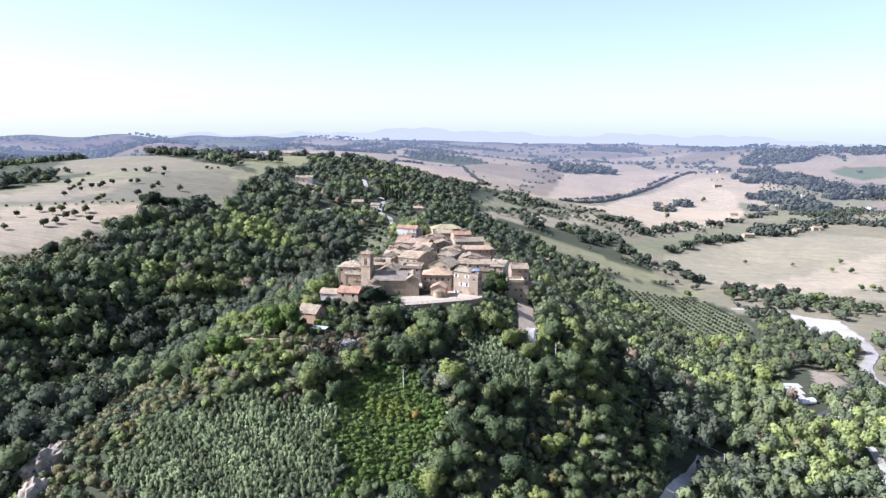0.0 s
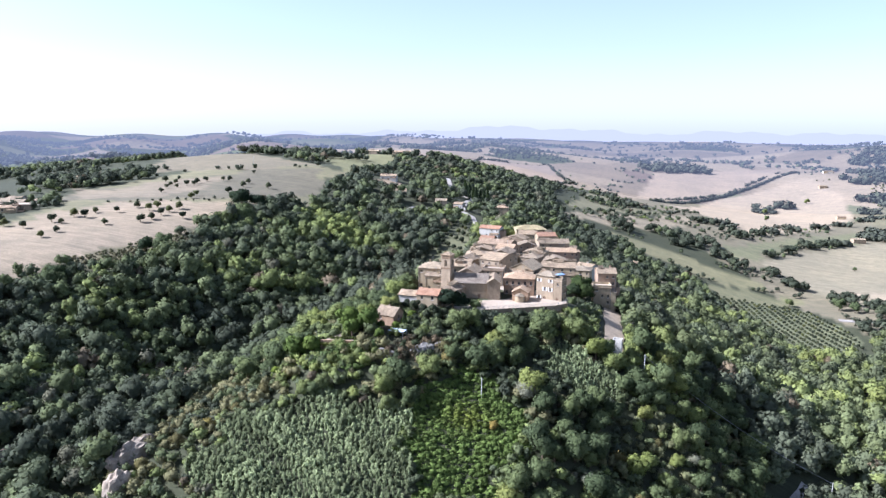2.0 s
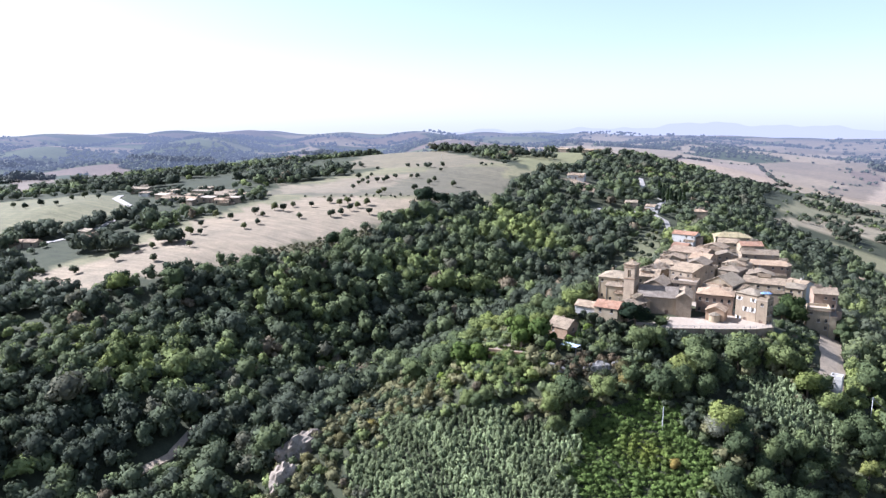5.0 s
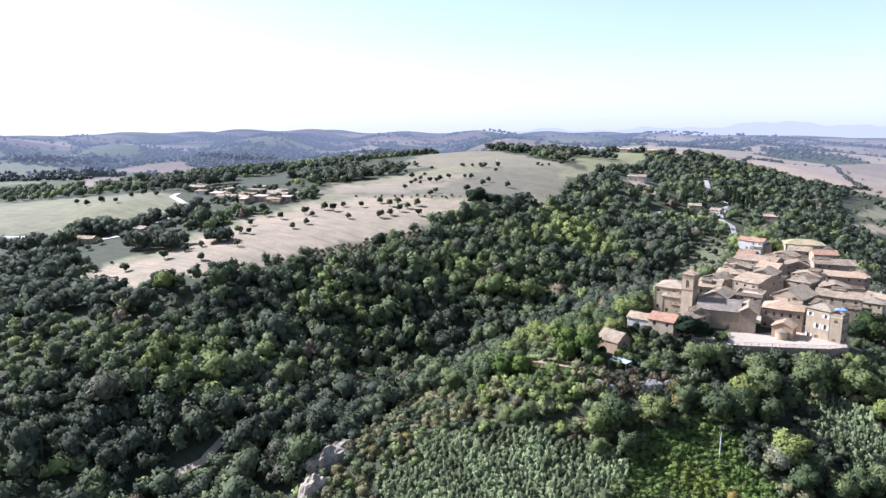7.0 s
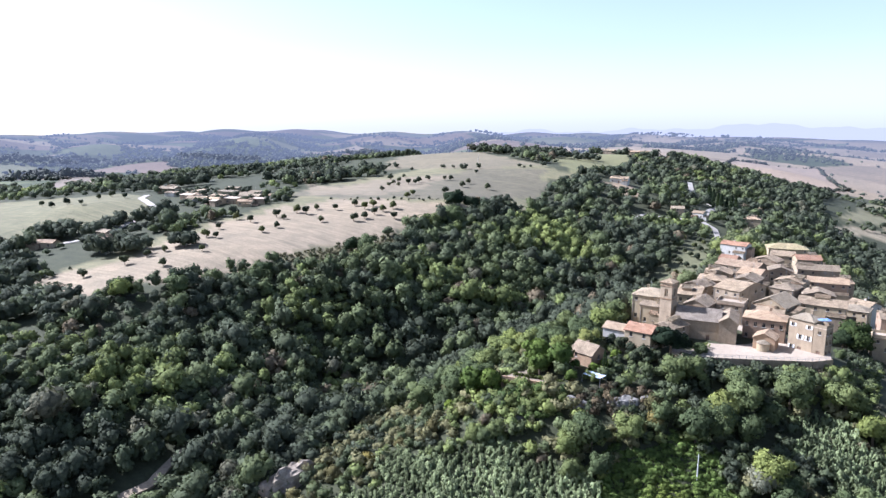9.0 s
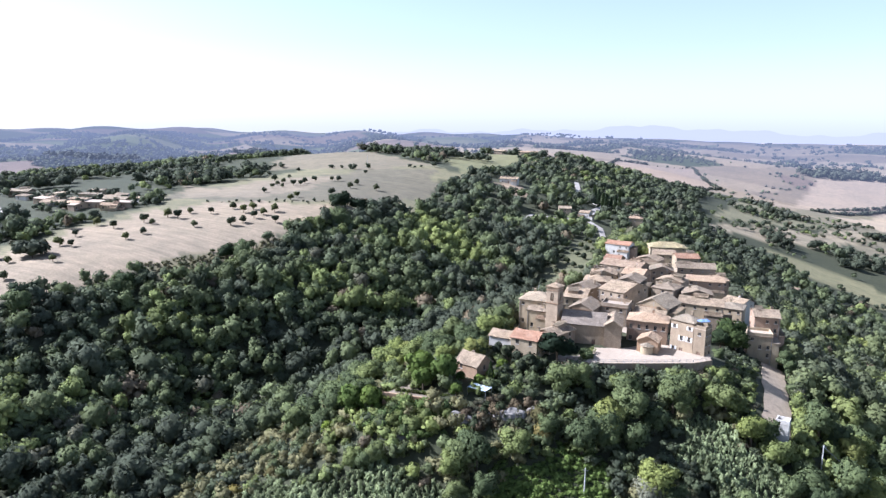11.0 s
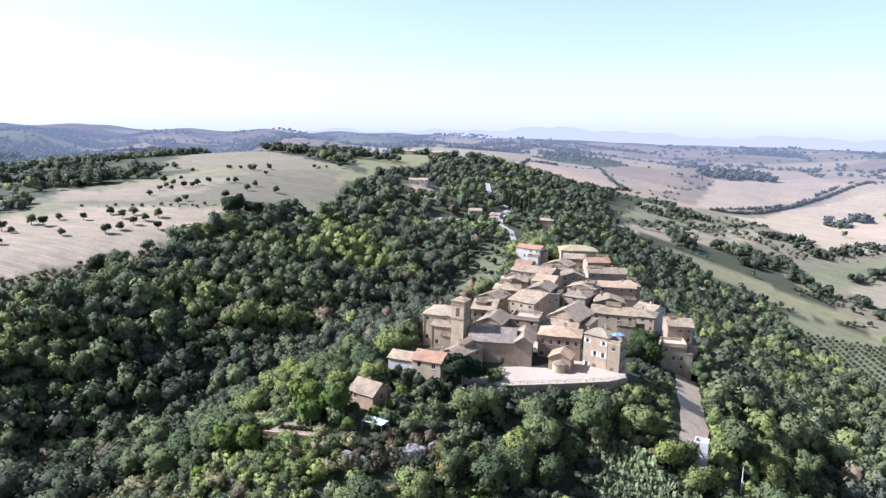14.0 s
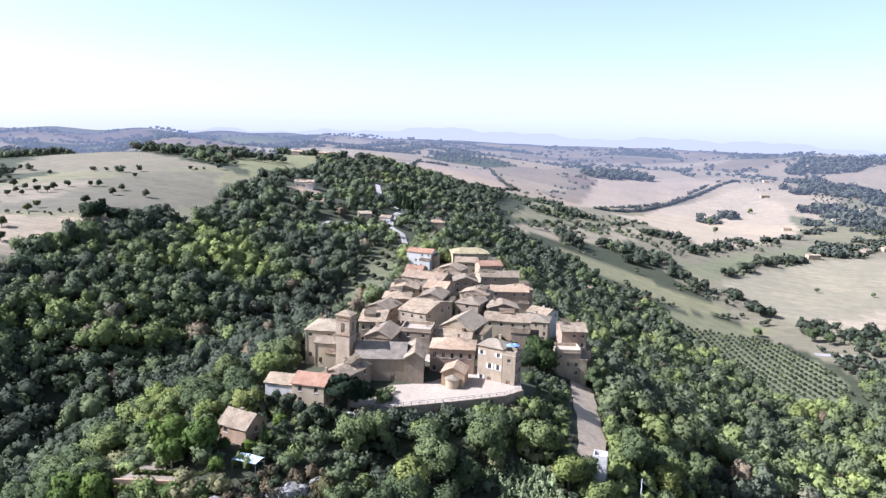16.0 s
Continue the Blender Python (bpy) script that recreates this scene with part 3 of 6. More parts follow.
def house(name, label, x, y, w, d, turn, z0, h, roof="gable_x", rise=1.8, wall=STONE, tile=TILE, storeys=None, cols=3, side_cols=2, shutters=None,
          chimneys=1, over=0.35, seed=0, door=True, foot=4.0, back=True, size=(0.95, 1.4), clutter=True):
    """A house of masonry: walls with real openings, tiled roof slabs, windows, door and chimneys."""
    rng = random.Random(seed * 7 + int(x * 3 + y * 5))
    top = new(name)
    top.matrix_world = pose(x, y, z0, 0, 0, turn)
    tagged(top, label, "house", group="village houses")
    storeys = storeys or max(1, round(h / 3.0))
    step = h / storeys
    corners = [Vector((-w / 2, -d / 2, 0)), Vector((w / 2, -d / 2, 0)), Vector((w / 2, d / 2, 0)), Vector((-w / 2, d / 2, 0))]
    bm = bmesh.new()
    openings = []
    for k in range(4):
        a, b = corners[k], corners[(k + 1) % 4]
        along, length = (b - a).normalized(), (b - a).length
        n = cols if k == 0 else side_cols if k in (1, 3) else (cols if back else 0)
        holes = []
        for s in range(storeys):
            for c in range(n):
                if rng.random() < 0.3:
                    continue
                ww, hh = size
                if s == storeys - 1 and storeys > 2:
                    hh *= 0.75
                cx = length * (c + 0.5) / n - ww / 2
                if k == 0 and s == 0 and door and c == n // 2:
                    holes.append((cx - 0.1, 0.05, ww + 0.2, 2.2, True))
                else:
                    holes.append((cx, s * step + min(1.0, step * 0.34), ww, min(hh, step * 0.55), False))
        facade(bm, a, along, length, -foot, h, [q[:4] for q in holes])
        openings += [(a, along, q) for q in holes]
    if roof in ("gable_x", "gable_y"):
        pts = ((-w / 2, -d / 2), (-w / 2, d / 2)), ((w / 2, d / 2), (w / 2, -d / 2))
        if roof == "gable_y":
            pts = ((w / 2, -d / 2), (-w / 2, -d / 2)), ((-w / 2, d / 2), (w / 2, d / 2))
        for (ax, ay), (bx, by) in pts:
            bm.faces.new([bm.verts.new(p) for p in ((bx, by, h), (ax, ay, h), ((ax + bx) / 2, (ay + by) / 2, h + rise))])
    if roof == "mono":
        bm.faces.new([bm.verts.new(p) for p in ((w / 2, -d / 2, h), (w / 2, d / 2, h), (w / 2, d / 2, h + rise))])
        bm.faces.new([bm.verts.new(p) for p in ((-w / 2, d / 2, h), (-w / 2, -d / 2, h), (-w / 2, d / 2, h + rise))])
        bm.faces.new([bm.verts.new(p) for p in ((w / 2, d / 2, h), (-w / 2, d / 2, h), (-w / 2, d / 2, h + rise), (w / 2, d / 2, h + rise))])
    part("wall", bm, wall, top)
    if roof == "flat":
        bm = bmesh.new()
        box(bm, -w / 2 - 0.05, -d / 2 - 0.05, h - 0.15, w / 2 + 0.05, d / 2 + 0.05, h + 0.05)
        part("terrace", bm, tile, top)
        bm = bmesh.new()
        for q in ((-w / 2, -d / 2, w / 2, -d / 2 + 0.25), (-w / 2, d / 2 - 0.25, w / 2, d / 2), (-w / 2, -d / 2 + 0.25, -w / 2 + 0.25, d / 2 - 0.25), (w / 2 - 0.25, -d / 2 + 0.25, w / 2, d / 2 - 0.25)):
            box(bm, q[0], q[1], h + 0.05, q[2], q[3], h + 0.95)
        part("parapet", bm, wall, top)
    else:
        v, faces = roof_faces(roof, w, d, h + 0.05, rise, over)
        bm = bmesh.new()
        vs = [bm.verts.new(p) for p in v]
        for f in faces:
            ring = []
            for k in f:
                if not ring or (Vector(v[k]) - Vector(v[ring[-1]])).length > 1e-3:
                    ring.append(k)
            if len(ring) > 2 and (Vector(v[ring[0]]) - Vector(v[ring[-1]])).length < 1e-3:
                ring.pop()
            if len(ring) > 2:
                bm.faces.new([vs[k] for k in ring])
        bmesh.ops.remove_doubles(bm, verts=bm.verts, dist=1e-3)
        bmesh.ops.subdivide_edges(bm, edges=bm.edges[:], cuts=6, use_grid_fill=True)
        for q in bm.verts:  # old roofs sag and ripple
            s = noise.noise(Vector((q.co.x * 0.45 + x, q.co.y * 0.45 + y, 0)))
            q.co.z += 0.10 * s - 0.08 * max(0, 1 - abs(q.co.x) / w * 2) + rng.uniform(-0.02, 0.02)
            q.co.x += rng.uniform(-0.04, 0.04)
            q.co.y += rng.uniform(-0.04, 0.04)
        bmesh.ops.solidify(bm, geom=bm.faces[:], thickness=0.2)
        part("roof", bm, tile, top)
    for c in range(chimneys):
        cx, cy = rng.uniform(-0.32, 0.32) * w, rng.uniform(0.05, 0.32) * d
        base = h if roof == "flat" else h + rise * 0.35
        bm = bmesh.new()
        box(bm, cx - 0.35, cy - 0.3, base - 0.5, cx + 0.35, cy + 0.3, base + 1.5)
        ch = part("chimney", bm, wall, top)
        bm = bmesh.new()
        box(bm, cx - 0.45, cy - 0.4, base + 1.5, cx + 0.45, cy + 0.4, base + 1.62)
        part("chimney_cap", bm, TILE, ch)
    for a, along, q in openings:
        add_window(top, a, along, *q[:4], door=q[4], shutters=shutters)
    if clutter:
        add_clutter(top, rng, w, d, h, rise if roof != "flat" else 0.0, wall, tile, foot)
    return top


def small_block(top, name, x0, y0, x1, y1, z0, z1, rise, wall, tile):
    """A low wing with one tiled slope, falling to the front."""
    bm = bmesh.new()
    box(bm, x0, y0, z0, x1, y1, z1)
    for x in (x0, x1):
        v = [bm.verts.new(p) for p in ((x, y0, z1), (x, y1, z1), (x, y1, z1 + rise))]
        bm.faces.new(v if x == x1 else v[::-1])
    bm.faces.new([bm.verts.new(p) for p in ((x1, y1, z1), (x0, y1, z1), (x0, y1, z1 + rise), (x1, y1, z1 + rise))])
    b = part(name, bm, wall, top)
    bm = bmesh.new()
    bm.faces.new([bm.verts.new(p) for p in ((x0 - 0.25, y0 - 0.25, z1), (x1 + 0.25, y0 - 0.25, z1), (x1 + 0.25, y1 + 0.1, z1 + rise + 0.06), (x0 - 0.25, y1 + 0.1, z1 + rise + 0.06))])
    bmesh.ops.solidify(bm, geom=bm.faces[:], thickness=0.16)
    part(name + "_roof", bm, tile, b)


def add_clutter(top, rng, w, d, h, rise, wall, tile, foot):
    """Wings, lofts, gutters, pipes and aerials that make old houses uneven."""
    if rng.random() < 0.6:
        ww, dd = w * rng.uniform(0.3, 0.55), rng.uniform(1.6, 3.0)
        x0 = rng.choice((-w / 2, w / 2 - ww))
        small_block(top, "wing", x0, -d / 2 - dd, x0 + ww, -d / 2 - 0.02, -foot, h * rng.uniform(0.35, 0.75), 0.8, rng.choice((wall, CREAM, STONE)), rng.choice((tile, TILE, ROSE_TILE)))
    if rng.random() < 0.45:
        ww, dd = rng.uniform(1.8, 3.2), d * rng.uniform(0.3, 0.6)
        small_block(top, "side_wing", w / 2 + 0.02, -dd, w / 2 + ww, rng.uniform(0.1, 0.3) * d, -foot, h * rng.uniform(0.4, 0.85), 0.7, rng.choice((wall, CREAM, ROSE)), rng.choice((tile, TILE, PALE_TILE)))
    if rng.random() < 0.4 and rise > 0:
        ww, dd = w * rng.uniform(0.25, 0.45), d * rng.uniform(0.3, 0.5)
        x0, y0 = rng.uniform(-w / 2, w / 2 - ww), rng.uniform(-0.2, 0.05) * d
        small_block(top, "loft", x0, y0, x0 + ww, y0 + dd, h - 0.5, h + rise * 0.6 + rng.uniform(0.2, 0.9), 0.7, rng.choice((wall, CREAM, STONE)), rng.choice((tile, TILE, PALE_TILE)))
    bm = bmesh.new()
    box(bm, -w / 2 - 0.16, -d / 2 - 0.16, h - 0.28, w / 2 + 0.16, -d / 2 - 0.004, h - 0.1)
    part("cornice", bm, BRICK, top)
    bm = bmesh.new()
    px = rng.choice((-w / 2 + 0.25, w / 2 - 0.4))
    box(bm, px, -d / 2 - 0.14, -foot, px + 0.12, -d / 2 - 0.02, h - 0.28)
    part("downpipe", bm, METAL, top)
    if rng.random() < 0.6:
        ax, ay = rng.uniform(-0.3, 0.3) * w, rng.uniform(0, 0.3) * d
        bm = bmesh.new()
        base = h + rise * 0.4
        box(bm, ax - 0.03, ay - 0.03, base, ax + 0.03, ay + 0.03, base + 2.8)
        for k in range(4):
            box(bm, ax - 0.5 + 0.07 * k, ay - 0.02, base + 2.1 + 0.2 * k, ax + 0.5 - 0.07 * k, ay + 0.02, base + 2.14 + 0.2 * k)
        part("aerial", bm, METAL, top)


HOUSES = [
    ("church", "old stone church nave with a long grey tile roof", -45, 30.6, 13, 11, 8, 0, 6.8, dict(roof="gable_x", rise=2.8, wall=GREY, tile=GREY_TILE, cols=2, side_cols=1, storeys=1, chimneys=0, size=(0.9, 1.6), clutter=False)),
    ("chapel_block", "stone church front block with a low gable", -36.2, 31.6, 5, 12.6, 8, 0, 7.4, dict(roof="gable_y", rise=1.6, wall=STONE, cols=0, side_cols=2, storeys=1, chimneys=0, size=(1.0, 2.4), clutter=False)),
    ("sacristy", "low stone church annexe with a tiled gable roof", -51.5, 20, 7, 11, -20, 0, 5.2, dict(roof="gable_y", rise=1.5, cols=1, chimneys=1)),
    ("house", "cream house with a bright orange tile roof", -56.5, 9.5, 8, 8, -5, 0, 5.8, dict(tile=ORANGE_TILE, wall=CREAM, rise=1.6, cols=2, clutter=False)),
    ("house", "low white annexe with a grey tile roof", -64, 11, 8, 7, -3, 0.3, 4.4, dict(wall=WHITE, rise=1.3, cols=2, chimneys=0, clutter=False)),
    ("house", "tall cream stone house with a pale hipped roof", -63.5, 44, 11, 11, 0, 0, 9, dict(roof="hip", rise=2.0, wall=CREAM, tile=PALE_TILE, cols=4)),
    ("house", "narrow lean-to house with cream walls", -61.5, 36.5, 7, 4, 0, 0, 6.6, dict(roof="mono", rise=1.0, wall=CREAM, cols=2)),
    ("house", "rose palazzo with a rose tile roof facing the square", -27, 40, 12, 9, 3, 0, 7.4, dict(wall=ROSE, tile=ROSE_TILE, roof="hip", rise=1.7, cols=5, storeys=2, clutter=False)),
    ("house", "tall grey house with white shutters on the square", -15.2, 35.0, 7.2, 6, -22, -0.8, 10.6, dict(wall=GREY, tile=PALE_TILE, roof="hip", rise=1.5, cols=3, storeys=3, clutter=False, shutters=SHUTTER)),
    ("house", "grey side house with a roof terrace", -10.5, 32.1, 3.6, 4, -22, -0.8, 9.2, dict(wall=GREY, tile=PAVING, roof="flat", cols=1, storeys=3, chimneys=0, clutter=False)),
    ("chapel", "small brick chapel with a gable roof on the square", -25, 28.6, 6, 6, -3, 0, 4.2, dict(wall=BRICK, tile=ROSE_TILE, roof="gable_y", rise=1.5, cols=0, side_cols=1, storeys=1, chimneys=0, clutter=False)),
    ("house", "cream gabled house with two small windows", -27, 65, 11, 13, -15, -1.5, 8, dict(wall=CREAM, tile=PALE_TILE, roof="gable_y", rise=3, cols=2)),
    ("house", "low stone house with a long tiled roof", -28.5, 56, 10, 5, 0, -1, 6, dict(roof="mono", rise=1.2, cols=3)),
    ("house", "long cream house with a grey tile roof", -14, 82, 15, 9, 0, -4, 8.6, dict(wall=CREAM, rise=1.8, cols=4)),
    ("house", "cream house at the end of the village above the track", 7, 80, 8, 11, 8, -9, 12.5, dict(wall=ROSE, rise=1.6, cols=3, storeys=4)),
    ("house", "lower terraced house front with a balcony roof", 5.5, 70.5, 7.5, 7, 8, -9.5, 8.2, dict(wall=CREAM, tile=PAVING, roof="flat", cols=3, storeys=3, chimneys=0)),
    ("house", "bright white rendered house", -2, 124, 9, 9, -30, -12, 9, dict(wall=WHITE, rise=1.6, cols=2)),
    ("house", "stone house with a shallow tiled roof", -28, 120, 11, 9, -12, -3, 7.2, dict(roof="gable_y", rise=1.6)),
    ("house", "rose house with a pale tiled roof", -16, 133, 15, 9, 8, -8, 11, dict(wall=ROSE, tile=ROSE_TILE, rise=1.6, cols=4)),
    ("house", "stone house with a long dark tiled roof", -22, 161, 17, 9, 12, -6, 9, dict(rise=2.0, cols=4)),
    ("house", "house with an orange tile roof", -28, 181, 11, 9, 20, -6, 10, dict(tile=ORANGE_TILE, wall=CREAM, rise=1.8)),
    ("house", "stone house with a roof terrace", -39.5, 54, 9, 8, 0, -0.5, 7.6, dict(tile=PAVING, roof="flat", cols=2)),
    ("house", "tall stone house along the lane", -41, 77, 10, 18, -20, -1, 9.2, dict(roof="gable_x", rise=2.0, side_cols=4)),
    ("house", "small pale stone house", -56, 66, 8, 9, 5, -1.5, 7.4, dict(roof="mono", wall=CREAM, rise=1.5)),
    ("house", "gabled stone house behind the church", -48.5, 47, 8, 11, -5, 0, 7.2, dict(roof="gable_y", rise=2.0, cols=2)),
    ("house", "broad stone house with a rose tile roof", -52, 147, 19, 13, -15, -4.5, 8.2, dict(tile=ROSE_TILE, rise=2.0, cols=5)),
    ("house", "stone house with a red tile roof", -60, 163, 8, 8, -10, -6, 9.2, dict(tile=ORANGE_TILE, rise=1.8)),
    ("house", "white house with a salmon tile roof", -67, 219, 14, 9, -10, -7, 9, dict(wall=WHITE, tile=ORANGE_TILE, rise=1.6, cols=4)),
    ("house", "long cream villa with a yellow hipped roof", -43, 236, 20, 12, 15, -8, 8.4, dict(clutter=False, wall=CREAM, tile=YELLOW_TILE, roof="hip", rise=2.2, cols=6, over=0.8)),
    ("house", "stone house with a tiled gable roof", -57, 84, 9, 10, -16, -2, 7.6, dict(roof="gable_y", rise=1.7)),
    ("house", "rose stone house with a tiled roof", -56, 103, 10, 11, 6, -2.5, 7.4, dict(wall=ROSE, roof="hip", rise=1.7)),
    ("house", "pale stone house with a tiled roof", -57, 122, 11, 11, 8, -3.5, 7.6, dict(roof="gable_y", wall=CREAM, rise=1.7)),
    ("house", "stone house on the lane with an old roof", -42, 101, 9, 12, -6, -2.5, 9, dict(roof="gable_y", rise=1.8)),
    ("house", "stone house on the lane with a rose roof", -43, 121, 9, 12, -10, -3, 8.6, dict(tile=ROSE_TILE, rise=1.8)),
    ("house", "stone house stepping down the slope", -17, 101, 11, 9, 9, -5, 9, dict(roof="gable_y", rise=1.7)),
    ("house", "small cream house below the lane", -4, 101, 9, 9, -6, -9, 9, dict(tile=PALE_TILE, roof="hip", wall=CREAM, rise=1.5)),
    ("house", "old stone house with a low roof", -28, 101, 9, 10, -14, -3, 8, dict(roof="hip", rise=1.6)),
    ("house", "stone house with a brown roof", -35, 141, 10, 9, 10, -4, 8.4, dict(roof="gable_y", rise=1.8)),
    ("house", "stone house with a rose roof and small windows", -12, 147, 10, 8, 10, -9, 10, dict(roof="hip", tile=ROSE_TILE, rise=1.6)),
    ("house", "stone house at the back of the village", -44, 169, 12, 10, -12, -5.5, 9, dict(roof="gable_y", rise=2.0)),
    ("house", "cream house at the back of the village", -40, 193, 11, 10, 5, -6, 9, dict(wall=CREAM, rise=1.8)),
    ("house", "isolated cream house among trees", -78, 345, 11, 9, 5, -7, 9.5, dict(wall=CREAM, tile=ROSE_TILE, roof="hip", rise=1.8)),
]
for k, (name, label, x, y, w, d, turn, z0, h, more) in enumerate(HOUSES):
    house(name, label, x, y, w, d, turn, z0, h, seed=k, **more)


def bell_tower(x, y, turn, z0, h, s):
    top = new("bell_tower")
    top.matrix_world = pose(x, y, z0, 0, 0, turn)
    tagged(top, "square brick bell tower with arched belfry openings and a low roof", "tower")
    bm = bmesh.new()
    c = [Vector((-s / 2, -s / 2, 0)), Vector((s / 2, -s / 2, 0)), Vector((s / 2, s / 2, 0)), Vector((-s / 2, s / 2, 0))]
    for k in range(4):
        a, b = c[k], c[(k + 1) % 4]
        facade(bm, a, (b - a).normalized(), s, -3, h, [(s / 2 - 0.55, h - 4.6, 1.1, 2.6)], 0.5)
    part("shaft", bm, STONE, top)
    for k, (z, t, o) in enumerate(((h - 5.4, 0.3, 0.16), (h - 1.3, 0.3, 0.16), (h - 0.35, 0.35, 0.3))):
        bm = bmesh.new()
        box(bm, -s / 2 - o, -s / 2 - o, z, s / 2 + o, s / 2 + o, z + t)
        part("cornice", bm, BRICK, top)
    bm = bmesh.new()
    v = [bm.verts.new(p) for p in ((-s / 2 - 0.4, -s / 2 - 0.4, h), (s / 2 + 0.4, -s / 2 - 0.4, h), (s / 2 + 0.4, s / 2 + 0.4, h), (-s / 2 - 0.4, s / 2 + 0.4, h), (0, 0, h + 1.2))]
    for f in ((0, 1, 4), (1, 2, 4), (2, 3, 4), (3, 0, 4), (3, 2, 1, 0)):
        bm.faces.new([v[k] for k in f])
    part("roof", bm, TILE, top)
    for k in range(4):
        bm = bmesh.new()
        box(bm, -0.09, -s / 2 + 0.1, h - 4.6, 0.09, -s / 2 + 0.25, h - 2.0)
        ob = part("mullion", bm, STONE, top)
        ob.matrix_local = pose(0, 0, 0, 0, 0, 90 * k)
    bm = bmesh.new()
    bmesh.ops.create_cone(bm, cap_ends=True, segments=16, radius1=0.55, radius2=0.22, depth=0.9, matrix=Matrix.Translation((0, 0, h - 3.2)))
    part("bell", bm, DARK_METAL, top, "dark bronze bell")


bell_tower(-54.3, 28.4, -11, 0, 17.0, 3.9)


# ---- square ----
def slab(name, label, outline, z, thick, mat, category, kind="structure"):
    bm = bmesh.new()
    f = bm.faces.new([bm.verts.new((x, y, z)) for x, y in outline])
    bm.normal_update()
    if f.normal.z < 0:
        f.normal_flip()
    r = bmesh.ops.extrude_face_region(bm, geom=[f])
    for v in r["geom"]:
        if isinstance(v, bmesh.types.BMVert):
            v.co.z -= thick
    bmesh.ops.recalc_face_normals(bm, faces=bm.faces)
    me = bpy.data.meshes.new(name)
    bm.to_mesh(me)
    bm.free()
    me.materials.append(mat)
    return tagged(new(name, me), label, category, kind=kind)


SQUARE = [(-38, 8.5), (-24, 15.5), (-12, 22.0), (-7.5, 27.0), (-8.0, 33), (-18, 38), (-31, 60), (-36, 60), (-36, 30), (-39, 25), (-41.5, 22), (-41.5, 10)]
slab("square_paving", "pale paved village square", SQUARE, 0.5, 6.0, PAVING, "square")


# ---- trees ----
def crown_data(rng, lobes, leaves, leaf, radius, tall, flat=1.0, core=(3, 6), ragged=0.2):
    """Vertices, faces and normals of an uneven crown: a broad dome with smaller lobes on its shoulders,
    leaf sprays lying over a ragged core. The normals round each lobe off softly."""
    verts, faces, normals = [], [], []
    heart = np.array([0, 0, tall * 0.5])
    cs = [(np.array([rng.uniform(-0.1, 0.1) * radius, rng.uniform(-0.1, 0.1) * radius, tall * 0.56]), radius * rng.uniform(0.62, 0.74))]
    for k in range(lobes - 1):
        a, r = 6.283 * k / max(1, lobes - 1) + rng.uniform(-0.8, 0.8), radius * rng.uniform(0.3, 0.74)
        cs.append((np.array([r * math.cos(a), r * math.sin(a), tall * rng.uniform(0.3, 0.8)]), radius * rng.uniform(0.22, 0.44)))

    def add(p, c, r):
        n = 0.6 * (p - c) / r + 0.7 * (p - heart) / radius + np.array([0, 0, 0.12])
        verts.append(tuple(p))
        normals.append(tuple(n / (np.linalg.norm(n) + 1e-9)))
    for c, r in cs:
        n0, (rings, seg) = len(verts), core
        for i in range(rings + 1):
            th = 2.5 * i / rings
            for j in range(seg):
                ph, q = 6.283 * (j + 0.5 * i) / seg, r * 0.9 * rng.uniform(0.86, 1.06)
                add(c + q * np.array([math.sin(th) * math.cos(ph), math.sin(th) * math.sin(ph), flat * math.cos(th)]), c, r)
        for i in range(rings):
            for j in range(seg):
                b = n0 + i * seg
                faces.append((b + j, b + seg + j, b + seg + (j + 1) % seg, b + (j + 1) % seg))
    total = sum(r * r for _, r in cs)
    for c, r in cs:
        m = max(4, int(1.35 * leaves * r * r / total))
        for k in range(m):
            z = 1 - 1.6 * (k + 0.5) / m
            ph = 2.39996 * k + rng.uniform(-0.4, 0.4)
            s = math.sqrt(max(0, 1 - z * z))
            nrm = np.array([s * math.cos(ph), s * math.sin(ph), z])
            p = c + nrm * r * rng.uniform(1 - 0.8 * ragged, 1 + ragged) * np.array([1, 1, flat])
            if any(np.linalg.norm((p - o) / np.array([1, 1, flat])) < 0.8 * q for o, q in cs):
                continue
            n2 = nrm + rng.normal(0, 0.48, 3)
            n2 /= np.linalg.norm(n2)
            t = np.cross(n2, rng.normal(0, 1, 3))
            t /= np.linalg.norm(t) + 1e-9
            b = np.cross(n2, t)
            sz = leaf * rng.uniform(0.6, 1.3)
            n0 = len(verts)
            for ca, cb in ((-0.5, -0.35), (0.45, -0.5), (0.55, 0.4), (-0.4, 0.5)):
                add(p + (t * ca + b * cb) * sz, c, r)
            faces.append((n0, n0 + 1, n0 + 2, n0 + 3))
    return verts, faces, normals


def rounded(me, normals):
    """Soft normals for leaves, so that a crown shades as a whole."""
    at = me.attributes.new("custom_normal", "FLOAT_VECTOR", "POINT")
    at.data.foreach_set("vector", np.asarray(normals, np.float32).ravel())


def trunk_bmesh(rng, tall, girth, limbs=3):
    bm = bmesh.new()

    def stem(p0, p1, r0, r1):
        d = Vector(p1) - Vector(p0)
        m = Matrix.Translation((Vector(p0) + Vector(p1)) / 2) @ d.to_track_quat("Z", "Y").to_matrix().to_4x4()
        bmesh.ops.create_cone(bm, cap_ends=False, segments=6, radius1=r0, radius2=r1, depth=d.length, matrix=m)
    stem((0, 0, -1.2), (0, 0, tall * 0.45), girth, girth * 0.65)
    for k in range(limbs):
        a = 6.283 * k / limbs + rng.uniform(-0.4, 0.4)
        stem((0, 0, tall * 0.38), (tall * 0.2 * math.cos(a), tall * 0.2 * math.sin(a), tall * 0.68), girth * 0.5, girth * 0.2)
    return bm


